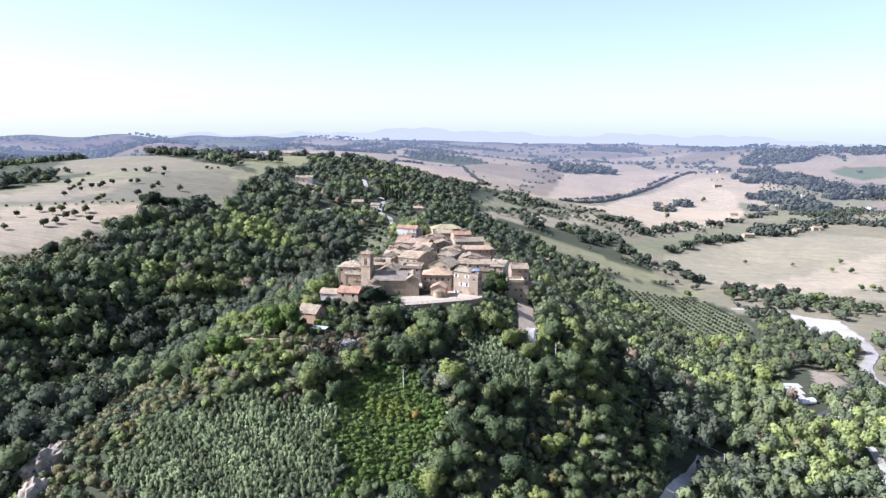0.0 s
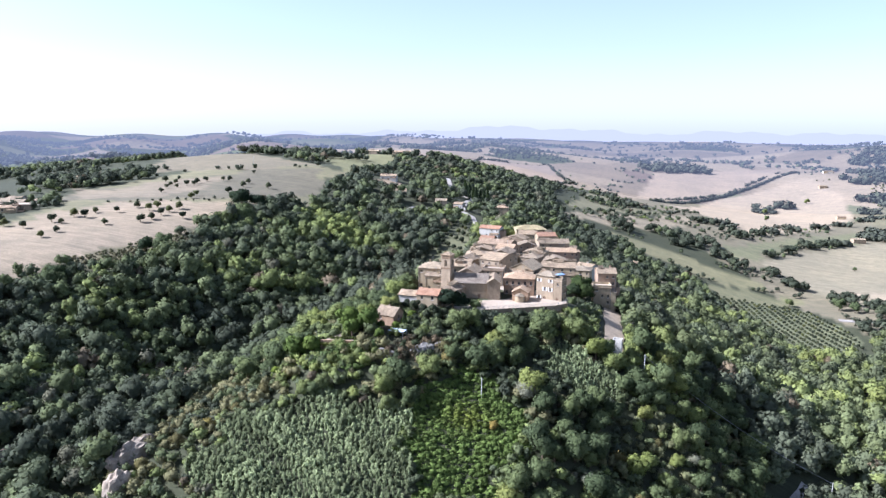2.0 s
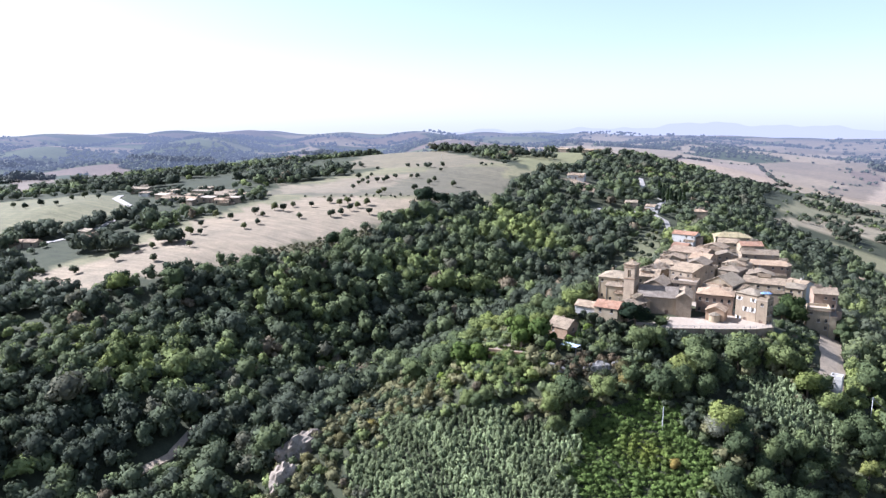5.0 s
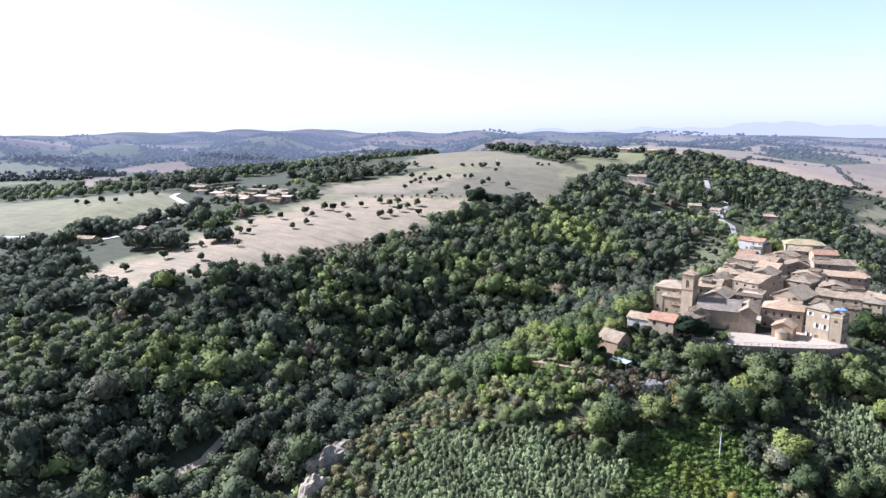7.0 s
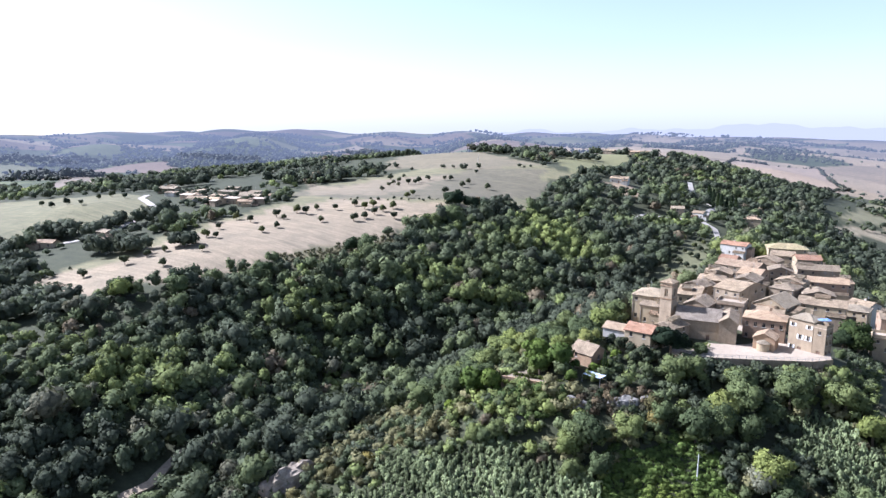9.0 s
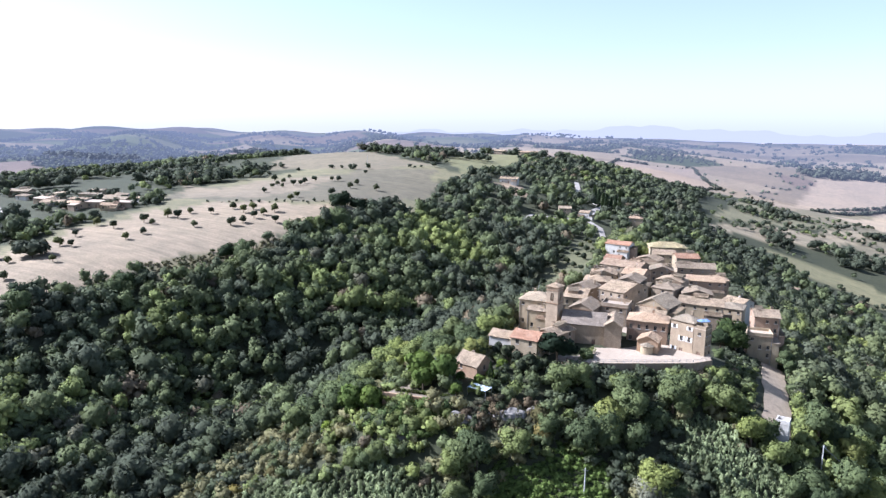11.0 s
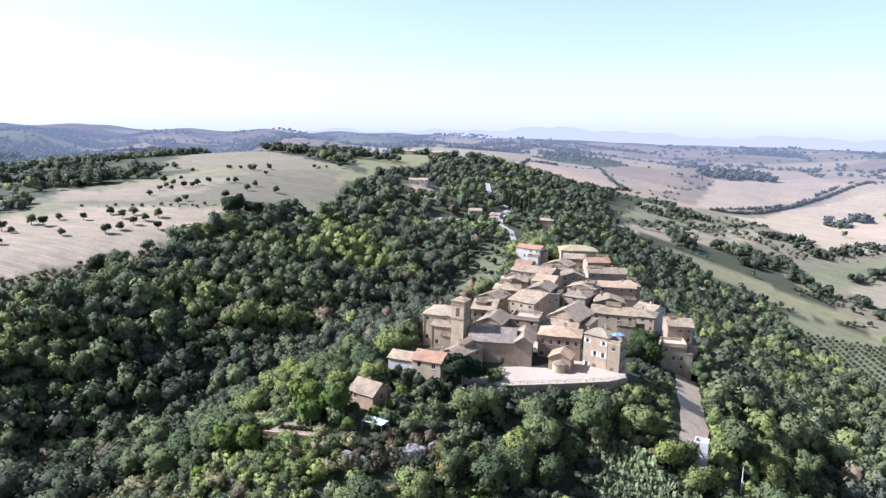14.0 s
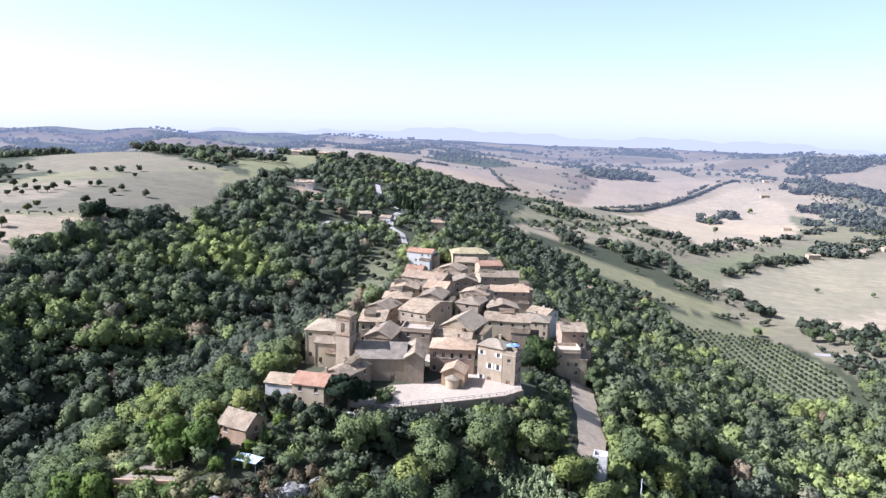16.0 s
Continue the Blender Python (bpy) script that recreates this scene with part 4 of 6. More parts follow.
def tree_model(name, seed, tall, radius, leaves, leaf, mat, label, category="tree", lobes=7, flat=0.9):
    rng = np.random.default_rng(seed)
    top = new(name)
    tagged(top, label, category)
    part("trunk", trunk_bmesh(rng, tall, radius * 0.07 + 0.06), BARK, top)
    v, f, soft = crown_data(rng, lobes, leaves, leaf, radius, tall, flat)
    me = bpy.data.meshes.new("crown")
    me.from_pydata(v, [], f)
    me.shade_smooth()
    rounded(me, soft)
    me.materials.append(mat)
    c = new("crown", me)
    c.parent = top
    return top


def zone(x, y):
    """Woodland is everywhere but on fields, in the village, on roads and in the open patches."""
    bare = np.zeros(np.shape(x), bool)
    for name, (outline, _) in FIELDS.items():
        if name != "groves":
            bare |= inside(x, y, outline)
    for outline in CLEARINGS:
        bare |= inside(x, y, outline)
    for line, reach in CORRIDORS:
        for (ax, ay), (bx, by) in zip(line, line[1:]):
            t = np.clip(((x - ax) * (bx - ax) + (y - ay) * (by - ay)) / ((bx - ax) ** 2 + (by - ay) ** 2), 0, 1)
            bare |= (x - ax - t * (bx - ax)) ** 2 + (y - ay - t * (by - ay)) ** 2 < reach * reach
    return ~bare


REEDS = [[(-104, -80), (-58, -90), (-42, -74), (-48, -47), (-74, -44), (-98, -54)], [(-13, -16), (6, -18), (14, -4), (4, 5), (-10, 6)]]
BRAMBLE = [(-50, -47), (-42, -74), (-20, -64), (-13, -34), (-40, -22)]
SHELF = [(-87, -36), (-85, -29), (-66, -27.5), (-64, -34), (-74, -40)]
BLUFF = [(-64, -31), (-52, -29), (-44, -24), (-45, -15), (-55, -19), (-62, -25)]
CLEARINGS = [
    *REEDS, BRAMBLE,
    [(-72, 5), (-58, 0), (-38, 6), (-24, 13), (-10, 20), (-3, 27), (14, 64), (14, 92), (6, 132), (-4, 170), (-18, 195), (-26, 246), (-76, 228), (-72, 205), (-66, 165), (-72, 120), (-66, 80), (-72, 52), (-72, 30)],
    [(-4, 14), (17, 11), (18, 66), (-2, 66)], [(180, 126), (198, 148), (203, 178), (188, 187), (173, 150)], [(148, 126), (164, 124), (170, 152), (153, 154)],
    BLUFF,
    [(-72, -15), (-61, -16), (-60, -4), (-72, -4)], [(-82, -26), (-70, -25), (-70, -21), (-82, -22)],
]


OPEN_EAST = [(-60, 600), (-41, 547), (-33, 494), (-16, 467), (12, 453), (41, 417), (80, 403), (95, 352), (116, 290), (132, 242), (180, 236), (198, 300), (205, 420), (420, 400), (600, 760), (520, 1000), (560, 1500), (300, 1760), (0, 1200)]


def scatter(rng, x0, x1, y0, y1, step, keep):
    gx, gy = np.meshgrid(np.arange(x0, x1, step), np.arange(y0, y1, step))
    x = gx.ravel() + rng.uniform(-0.48, 0.48, gx.size) * step
    y = gy.ravel() + rng.uniform(-0.48, 0.48, gx.size) * step
    ok = zone(x, y) & keep(x, y) & ~inside(x, y, OPEN_EAST)
    return x[ok], y[ok]


def wood(name, label, protos, x, y, size, tint, mat=None, sink=0.4, air=None):
    """One joined mesh of many trees, each turned, scaled and tinted."""
    rng = np.random.default_rng(len(x))
    z = height(x, y)
    vs, fs, ts, ns, n0 = [], [], [], [], 0
    for k in range(len(x)):
        v, f, soft = protos[k % len(protos)]
        a = rng.uniform(0, 6.283)
        s = size[k]
        c, q = math.cos(a) * s, math.sin(a) * s
        w = np.empty_like(v)
        w[:, 0] = c * v[:, 0] - q * v[:, 1] + x[k]
        w[:, 1] = q * v[:, 0] + c * v[:, 1] + y[k]
        w[:, 2] = v[:, 2] * s * rng.uniform(0.85, 1.2) + z[k] - sink
        c, q = math.cos(a), math.sin(a)
        ns.append(np.column_stack([c * soft[:, 0] - q * soft[:, 1], q * soft[:, 0] + c * soft[:, 1], soft[:, 2]]))
        vs.append(w)
        fs.append(f + n0)
        ts.append(np.broadcast_to(np.append(tint[k], 1.0 if air is None else air[k]), (len(v), 4)))
        n0 += len(v)
    V, F, T = np.concatenate(vs), np.concatenate(fs), np.concatenate(ts)
    me = bpy.data.meshes.new(name)
    me.vertices.add(len(V))
    me.vertices.foreach_set("co", V.astype(np.float32).ravel())
    me.loops.add(F.size)
    me.loops.foreach_set("vertex_index", F.astype(np.int32).ravel())
    me.polygons.add(len(F))
    me.polygons.foreach_set("loop_start", np.arange(0, F.size, 4, dtype=np.int32))
    me.update(calc_edges=True)
    at = me.color_attributes.new("tint", "FLOAT_COLOR", "POINT")
    at.data.foreach_set("color", T.astype(np.float32).ravel())
    me.materials.append(mat or LEAF_STUFF)
    me.validate()
    rounded(me, np.concatenate(ns))
    return tagged(new(name, me), label, "wood", kind="stuff")


def protos_of(count, seed, lobes, leaves, leaf, radius, tall, flat=0.9, core=(3, 6)):
    out = []
    for k in range(count):
        v, f, soft = crown_data(np.random.default_rng(seed + k), lobes, leaves, leaf, radius, tall, flat, core, 0.11)
        out.append((np.array(v), np.array(f), np.array(soft)))
    return out


# leaf greens, with blue lifted to carry some bluish air haze
GREENS = np.array([(0.063, 0.078, 0.048), (0.081, 0.102, 0.054), (0.106, 0.134, 0.059), (0.145, 0.182, 0.062), (0.178, 0.217, 0.066), (0.109, 0.114, 0.071), (0.140, 0.121, 0.074)])


def tints(rng, x, y, light=0.5):
    patch = 0.5 + 0.5 * np.sin(x / 23 + 2 * np.sin(y / 31)) * np.cos(y / 27 - x / 60)
    for px, py, reach in ((-165, 80, 30), (-150, 130, 36), (-145, 172, 32), (-190, -70, 22), (20, 30, 20), (55, 120, 30), (-70, 262, 30)):
        patch = patch + 0.48 * np.exp(-((x - px) ** 2 + (y - py) ** 2) / reach ** 2)  # stands of brighter, yellower trees
    patch = patch - 1.4 * np.exp(-((x + 98) / 26) ** 2 - ((y - 90) / 80) ** 2)  # the gully's deep shade under the village, put into the tree tints
    pick = np.clip((patch * 2.6 + rng.normal(0, 0.75, len(x)) + light - 0.2).astype(int), 0, 4)
    pick = np.where(rng.random(len(x)) < 0.03, rng.integers(5, 7, len(x)), pick)
    return GREENS[pick] * np.array([1.07, 1.0, 1.06]) * rng.uniform(0.8, 1.25, (len(x), 1))



VALLEY_ROAD = [(195, 362), (225, 358), (240, 335), (252, 318), (256, 292), (252, 252), (245, 226), (228, 200), (219, 176), (220, 150), (214, 120)]
LOW_ROAD = [(50, -40), (59, -19), (71, 7), (82, 26)]
SHED_ROAD = [(158, 38), (166, 53), (170, 75), (168, 95)]
RIDGE_ROAD = [(-144, 271), (-142, 293), (-123, 302), (-110, 322), (-96, 308), (-90, 286), (-84, 262), (-76, 240)]
UPPER_ROAD = [(-110, 322), (-114, 380), (-114, 409), (-124, 414), (-136, 416), (-160, 500)]
FARM_TRACK = [(-420, 90), (-408, 77), (-371, 63), (-360, 49), (-352, 12), (-366, -9), (-410, -15), (-470, -28)]
WOOD_TRACK = [(-164, -100), (-160, -88), (-163, -76), (-158, -64)]
CORRIDORS = [(VALLEY_ROAD, 8), (LOW_ROAD, 3.5), (SHED_ROAD, 4), (RIDGE_ROAD, 6), (UPPER_ROAD, 6), (FARM_TRACK, 8), (WOOD_TRACK, 3.5), ([(160, 100), (158, 140), (190, 180)], 8), ([(250, 330), (240, 250)], 18),
             ([(-180, 372), (-195, 366)], 14)]
RNG = np.random.default_rng(11)
MID = protos_of(9, 100, 6, 100, 0.95, 5.0, 9.0, 0.9, (2, 6)) + protos_of(4, 130, 5, 84, 0.9, 3.6, 10.5, 1.25, (2, 6))
LOW = protos_of(8, 200, 3, 26, 1.6, 4.4, 7.5, 0.9, (2, 5))
SPECK = protos_of(10, 400, 2, 8, 2.6, 6.0, 7.0, 0.75, (2, 4))
BUSH = protos_of(8, 500, 3, 40, 0.42, 1.7, 2.6, 0.9, (2, 5))
VINE = protos_of(6, 600, 2, 22, 0.55, 1.9, 1.3, 0.45, (2, 5))
NEAR_STRIP = lambda x, y: (y < 45) & (y > -112) & (x > -128) & (x < 62)


def fill(rng, outline, step):
    xs, ys = [p[0] for p in outline], [p[1] for p in outline]
    gx, gy = np.meshgrid(np.arange(min(xs), max(xs), step), np.arange(min(ys), max(ys), step))
    x = gx.ravel() + rng.uniform(-0.5, 0.5, gx.size) * step
    y = gy.ravel() + rng.uniform(-0.5, 0.5, gx.size) * step
    ok = inside(x + 3 * np.sin(y / 3.3) + 2 * np.sin(x / 2.1), y + 3 * np.sin(x / 3.9) + 1.5 * np.sin(y / 1.7), outline)
    return x[ok], y[ok]


def clusters(x, y, step, share):
    n = np.sin(x / step + 1.7 * np.sin(y / step / 1.3)) + np.sin(y / step * 1.1 - 1.3 * np.sin(x / step / 0.8))
    return n > 1.6 - 3.0 * share


x, y = scatter(RNG, -330, -80, -130, 210, 5.7, lambda x, y: ~NEAR_STRIP(x, y) & ((x > -250) | clusters(x, y, 22, 0.6)))
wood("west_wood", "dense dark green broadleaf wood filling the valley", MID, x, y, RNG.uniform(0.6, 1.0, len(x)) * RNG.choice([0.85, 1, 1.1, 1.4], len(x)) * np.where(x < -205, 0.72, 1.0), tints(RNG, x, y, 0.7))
x, y = scatter(RNG, -80, 260, -130, 300, 6.4, lambda x, y: ~NEAR_STRIP(x, y) & (x < 55 + 0.62 * (y + 140)) & ((x < 20) | (y > -55)) & (y > -112))
wood("east_wood", "green broadleaf wood on the slope below the village", MID, x, y, RNG.uniform(0.7, 1.3, len(x)), tints(RNG, x, y, 0.95) * np.array([1.16, 1.12, 1.1]) * np.where((x > 50) & (y < 130), 1.3, 1.0)[:, None])
x, y = scatter(RNG, -330, 330, 205, 760, 8.5, lambda x, y: ((y > 300) | (x < -80)) & ((x < 60) | clusters(x, y, 26, 0.62)) & ((x > -212) | clusters(x, y, 30, 0.3)))
wood("ridge_wood", "woodland along the ridge behind the village", LOW, x, y, RNG.uniform(0.6, 1.35, len(x)), tints(RNG, x, y, 0.2))
x, y = scatter(RNG, -760, -330, -140, 700, 9.8, lambda x, y: clusters(x, y, 34, 0.3) | ((x < -470) & clusters(x, y, 40, 0.6)))
wood("farm_trees", "scattered trees and hedges round far farms", LOW, x, y, RNG.uniform(0.5, 1.1, len(x)), tints(RNG, x, y, 0.2))
x, y = scatter(RNG, 150, 760, 40, 1300, 9.5, lambda x, y: ((x > 330) | (y > 760) | (x > 55 + 0.62 * (y + 140))) & clusters(x, y, 30, 0.3))
wood("valley_trees", "trees and thickets between the valley fields", LOW, x, y, RNG.uniform(0.55, 1.15, len(x)), tints(RNG, x, y, -1.2) * 0.9)
x, y = scatter(RNG, 330, 900, 760, 1560, 13.5, lambda x, y: clusters(x, y, 55, 0.62))
wood("olive_groves", "rows of small dusty olive trees on the eastern hills", LOW, x, y, RNG.uniform(0.35, 0.7, len(x)), tints(RNG, x, y, -0.6))
gx, gy = np.meshgrid(np.arange(-40, 330, 9.0), np.arange(430, 860, 9.0))
x, y = gx.ravel() + RNG.uniform(-4, 4, gx.size), gy.ravel() + RNG.uniform(-4, 4, gx.size)
ok = inside(x, y, OPEN_EAST) & clusters(x, y, 16, 0.42) & ~np.logical_or.reduce([inside(x, y, FIELDS[k][0]) for k in ("plain", "strip", "strip_below", "green_c", "orchard", "hill_a", "hill_b")]) & (RNG.random(len(x)) < 0.75)
x, y = x[ok], y[ok]
wood("valley_shrubs", "shrubs and small trees along the valley terraces", LOW, x, y, RNG.uniform(0.3, 0.85, len(x)), tints(RNG, x, y, 0.1))
FAR_LEAF = bpy.data.materials.new("far_canopy")  # whole crowns of distant woods, with haze mixed in as emission
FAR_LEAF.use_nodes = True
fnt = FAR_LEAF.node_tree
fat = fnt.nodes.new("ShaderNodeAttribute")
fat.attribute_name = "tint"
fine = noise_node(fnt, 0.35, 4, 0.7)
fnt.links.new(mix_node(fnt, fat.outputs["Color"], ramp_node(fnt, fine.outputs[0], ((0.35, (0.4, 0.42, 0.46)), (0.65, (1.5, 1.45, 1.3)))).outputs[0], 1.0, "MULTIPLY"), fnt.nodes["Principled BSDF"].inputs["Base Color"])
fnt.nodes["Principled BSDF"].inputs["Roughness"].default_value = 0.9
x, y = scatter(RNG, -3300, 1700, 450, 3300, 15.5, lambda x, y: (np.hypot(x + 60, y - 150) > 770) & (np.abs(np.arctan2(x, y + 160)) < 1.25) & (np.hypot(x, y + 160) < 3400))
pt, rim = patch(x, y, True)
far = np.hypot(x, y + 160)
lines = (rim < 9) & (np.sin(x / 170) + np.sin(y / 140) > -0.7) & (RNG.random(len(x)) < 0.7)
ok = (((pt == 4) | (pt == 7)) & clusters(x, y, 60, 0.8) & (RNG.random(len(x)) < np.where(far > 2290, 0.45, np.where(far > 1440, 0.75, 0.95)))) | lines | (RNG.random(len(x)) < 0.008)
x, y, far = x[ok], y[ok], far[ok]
# crowns take a share of haze emission, stronger with distance
add_haze_glow(FAR_LEAF, HAZE, "tint")
wood("far_woods", "dark woods and hedges on the far hills", SPECK, x, y, RNG.uniform(0.7, 1.3, len(x)) * np.where(far < 2000, np.where(x < -0.32 * y - 120, 1.2, 0.9), 1.4), tints(RNG, x, y, 0.0) * 0.7, mat=FAR_LEAF, sink=1.5, air=haze_share(x, y) + np.where(x < -0.32 * y - 120, 0.16, 0.08))
x, y = scatter(RNG, -128, 62, -104, 45, 3.2, NEAR_STRIP)
dry = (np.sin(x / 9 + 2) + np.sin(y / 7) > 0.75) | (x < -88)
col = np.where(dry[:, None] & (RNG.random((len(x), 1)) < 0.4), np.array([[0.175, 0.165, 0.082]]), tints(RNG, x, y, 1.3))
col = np.where(((x > 12) & (y < -8))[:, None] & (RNG.random((len(x), 1)) < 0.6), np.array([[0.16, 0.165, 0.08]]) * RNG.uniform(0.7, 1.2, (len(x), 1)), col)
wood("scrub", "dense green and straw-coloured scrub covering the slope", BUSH, x, y, RNG.uniform(0.8, 1.7, len(x)), col)

gx, gy = np.meshgrid(np.arange(-66, -40, 1.6), np.arange(-36, -10, 1.6))
x, y = gx.ravel() + RNG.uniform(-0.8, 0.8, gx.size), gy.ravel() + RNG.uniform(-0.8, 0.8, gx.size)
shelf = np.array([(u, v) for u in np.arange(-88, -63, 1.7) for v in np.arange(-41, -27, 1.7)]) + RNG.uniform(-0.7, 0.7, (135, 2))
shelf = shelf[inside(shelf[:, 0], shelf[:, 1], SHELF)]
wood("shelf_shrubs", "fresh green shrubs below the garden terrace", BUSH, shelf[:, 0], shelf[:, 1], RNG.uniform(0.7, 1.3, len(shelf)), np.array([(0.095, 0.130, 0.040), (0.075, 0.105, 0.038), (0.130, 0.150, 0.050)])[RNG.integers(0, 3, len(shelf))])
ok = inside(x, y, BLUFF)
x, y = x[ok], y[ok]
col = np.array([(0.075, 0.072, 0.045), (0.115, 0.088, 0.055), (0.055, 0.068, 0.035), (0.135, 0.105, 0.062)])[RNG.integers(0, 4, len(x))]
wood("bluff_scrub", "brown and dark green scrub clinging to the bluff under the garden", BUSH, x, y, RNG.uniform(0.6, 1.3, len(x)), col)
x, y = fill(RNG, FIELDS["dry_edge"][0], 2.4)
wood("dry_scrub", "low straw-coloured scrub between stubble and wood", BUSH, x, y, RNG.uniform(0.4, 1.0, len(x)), np.array([(0.135, 0.125, 0.07), (0.10, 0.105, 0.055), (0.165, 0.15, 0.085)])[RNG.integers(0, 3, len(x))])
x, y = scatter(RNG, -222, -92, -112, 125, 5.2, lambda x, y: ~NEAR_STRIP(x, y))
wood("undergrowth", "shrubs filling the gaps under the valley trees", BUSH, x, y, RNG.uniform(1.6, 2.6, len(x)), tints(RNG, x, y, 0.4))


def reed_protos(count):
    """Tufts of tall cane: broad drooping blades fanned out round a leaning head."""
    out = []
    for k in range(count):
        rng = np.random.default_rng(700 + k)
        v, f, soft = [], [], []
        top = rng.uniform(2.4, 3.6)
        for b in range(16):
            a, rise, reach, wide = 2.4 * b + rng.uniform(-0.5, 0.5), top * rng.uniform(0.45, 1.0), rng.uniform(0.55, 1.15), rng.uniform(0.13, 0.24)
            d, side = np.array([math.cos(a), math.sin(a), 0]), np.array([-math.sin(a), math.cos(a), 0])
            n0 = len(v)
            for o, h, w in ((0.05, rise - 0.5, 0.6), (0.5, rise, 1.0), (1.0, rise - rng.uniform(0.2, 0.8), 0.35)):
                for q in (-1, 1):
                    v.append(tuple(d * reach * o + side * wide * w * q + np.array([0, 0, h])))
                    n = d * (0.25 + 0.5 * o) + np.array([0, 0, 0.75]) + side * 0.2 * q
                    soft.append(tuple(n / np.linalg.norm(n)))
            f += [(n0, n0 + 2, n0 + 3, n0 + 1), (n0 + 2, n0 + 4, n0 + 5, n0 + 3)]
        n0 = len(v)
        for j in range(5):
            a = 6.283 * j / 5
            v += [(0.35 * math.cos(a), 0.35 * math.sin(a), 0.0), (0.28 * math.cos(a), 0.28 * math.sin(a), top * 0.75)]
            soft += [(math.cos(a), math.sin(a), 0.0)] * 2
        f += [(n0 + 2 * j, n0 + 2 * ((j + 1) % 5), n0 + 2 * ((j + 1) % 5) + 1, n0 + 2 * j + 1) for j in range(5)]
        out.append((np.array(v), np.array(f), np.array(soft)))
    return out


# bushes along the ragged rims of the cane and the creeper
for outline in [*REEDS, BRAMBLE]:
    xs, ys = [p[0] for p in outline], [p[1] for p in outline]
    gx, gy = np.meshgrid(np.arange(min(xs) - 3, max(xs) + 3, 2.1), np.arange(min(ys) - 3, max(ys) + 3, 2.1))
    x, y = gx.ravel() + RNG.uniform(-1, 1, gx.size), gy.ravel() + RNG.uniform(-1, 1, gx.size)
    ok = inside(x, y, outline) & ~inside(x + 3 * np.sin(y / 3.3) + 2 * np.sin(x / 2.1), y + 3 * np.sin(x / 3.9) + 1.5 * np.sin(y / 1.7), outline)
    x, y = x[ok], y[ok]
    wood("rim_scrub", "green bushes along the edge of cane and creeper", BUSH, x, y, RNG.uniform(0.7, 1.4, len(x)), tints(RNG, x, y, 1.0))
CANES = reed_protos(8)
for outline in REEDS:
    x, y = fill(RNG, outline, 1.15)
    col = np.array([[0.240, 0.280, 0.140]]) * RNG.uniform(0.6, 1.25, (len(x), 1)) * (0.82 + 0.3 * np.sin(x / 4.5 + 2 * np.sin(y / 5)) * np.sin(y / 4 + x / 11))[:, None]
    swell = np.sin((x * 0.35 + y) / 2.6 + 1.5 * np.sin(x / 11)) + 0.5 * np.sin(x / 5 + y / 3)  # the canes stand in uneven drifts
    wood("cane_thicket", "thicket of tall pale green cane", CANES, x, y, RNG.uniform(0.75, 1.1, len(x)) * (1 + 0.22 * swell), col, sink=0.1)
x, y = fill(RNG, BRAMBLE, 1.1)
golden = np.exp(-((x + 32) / 6) ** 2 - ((y + 42) / 4) ** 2)[:, None]
col = (np.array([[0.108, 0.150, 0.040]]) + golden * np.array([[0.06, 0.045, 0.0]])) * RNG.uniform(0.65, 1.3, (len(x), 1))
wood("bramble", "bright green creeper smothering the slope", VINE, x, y, RNG.uniform(0.35, 1.05, len(x)), col)

WALL_LINE = [(-48, 3), (-38.4, 8.0), (-24.2, 15.0), (-11.8, 21.6), (-7.2, 26.8), (-4, 34)]
# hedgerows between the fields
HEDGES = [[(-317, 139), (-293, 134), (-263, 146), (-238, 156), (-216, 186), (-206, 250)], [(100, 1149), (195, 1278), (305, 1454), (511, 1737)], [(100, 1152), (195, 1281), (305, 1457), (511, 1740)], [(119, 1261), (196, 1330), (291, 1452), (458, 1727)], [(192, 575), (234, 650), (312, 718)], [(71, 432), (88, 416), (111, 419), (139, 424), (168, 440), (190, 440)],
          [(200, 368), (255, 368), (306, 395), (360, 450)], [(-305, -50), (-315, 20), (-320, 75), (-345, 125)],
          [(-248, 356), (-305, 318), (-400, 330)], [(-214, 480), (-255, 632), (-300, 650)], [(86, 490), (120, 484), (160, 468), (196, 448)], [(-1, 578), (24, 622), (60, 665), (108, 780)], [(0, 640), (40, 720), (70, 790)], [(110, 660), (165, 690), (230, 720)]]
hx, hy = [], []
HEDGES += [FIELDS[k][0] + FIELDS[k][0][:1] for k in ("centre",)]
for line in HEDGES:
    for (ax, ay), (bx, by) in zip(line, line[1:]):
        n = int(math.hypot(bx - ax, by - ay) / 3.4)
        for k in range(n):
            if RNG.random() < (0.85 if line is HEDGES[1] or line is HEDGES[2] else 0.5 + 0.4 * math.sin(k / 9 + ax)):
                hx.append(ax + (bx - ax) * k / n + RNG.uniform(-2, 2))
                hy.append(ay + (by - ay) * k / n + RNG.uniform(-2, 2))
hx, hy = np.array(hx), np.array(hy)
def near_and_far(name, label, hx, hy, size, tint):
    """Trees this side of the far land, and those beyond with haze put in as emission."""
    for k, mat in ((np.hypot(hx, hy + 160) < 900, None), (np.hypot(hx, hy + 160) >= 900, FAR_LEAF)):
        wood(name, label, SPECK if mat else LOW, hx[k], hy[k], size[k], tint[k] * (0.7 if mat else 1.0), mat=mat, air=haze_share(hx[k], hy[k]), sink=1.2 if mat else 0.4)


near_and_far("hedgerows", "dark green hedgerows along field edges", hx, hy, RNG.uniform(0.3, 1.0, len(hx)) * np.where(hy > 700, 1.1, 0.8) * np.where((hx < -200) & (hy < 260), 0.4, 1.0), tints(RNG, hx, hy, -1.2) * 0.9)


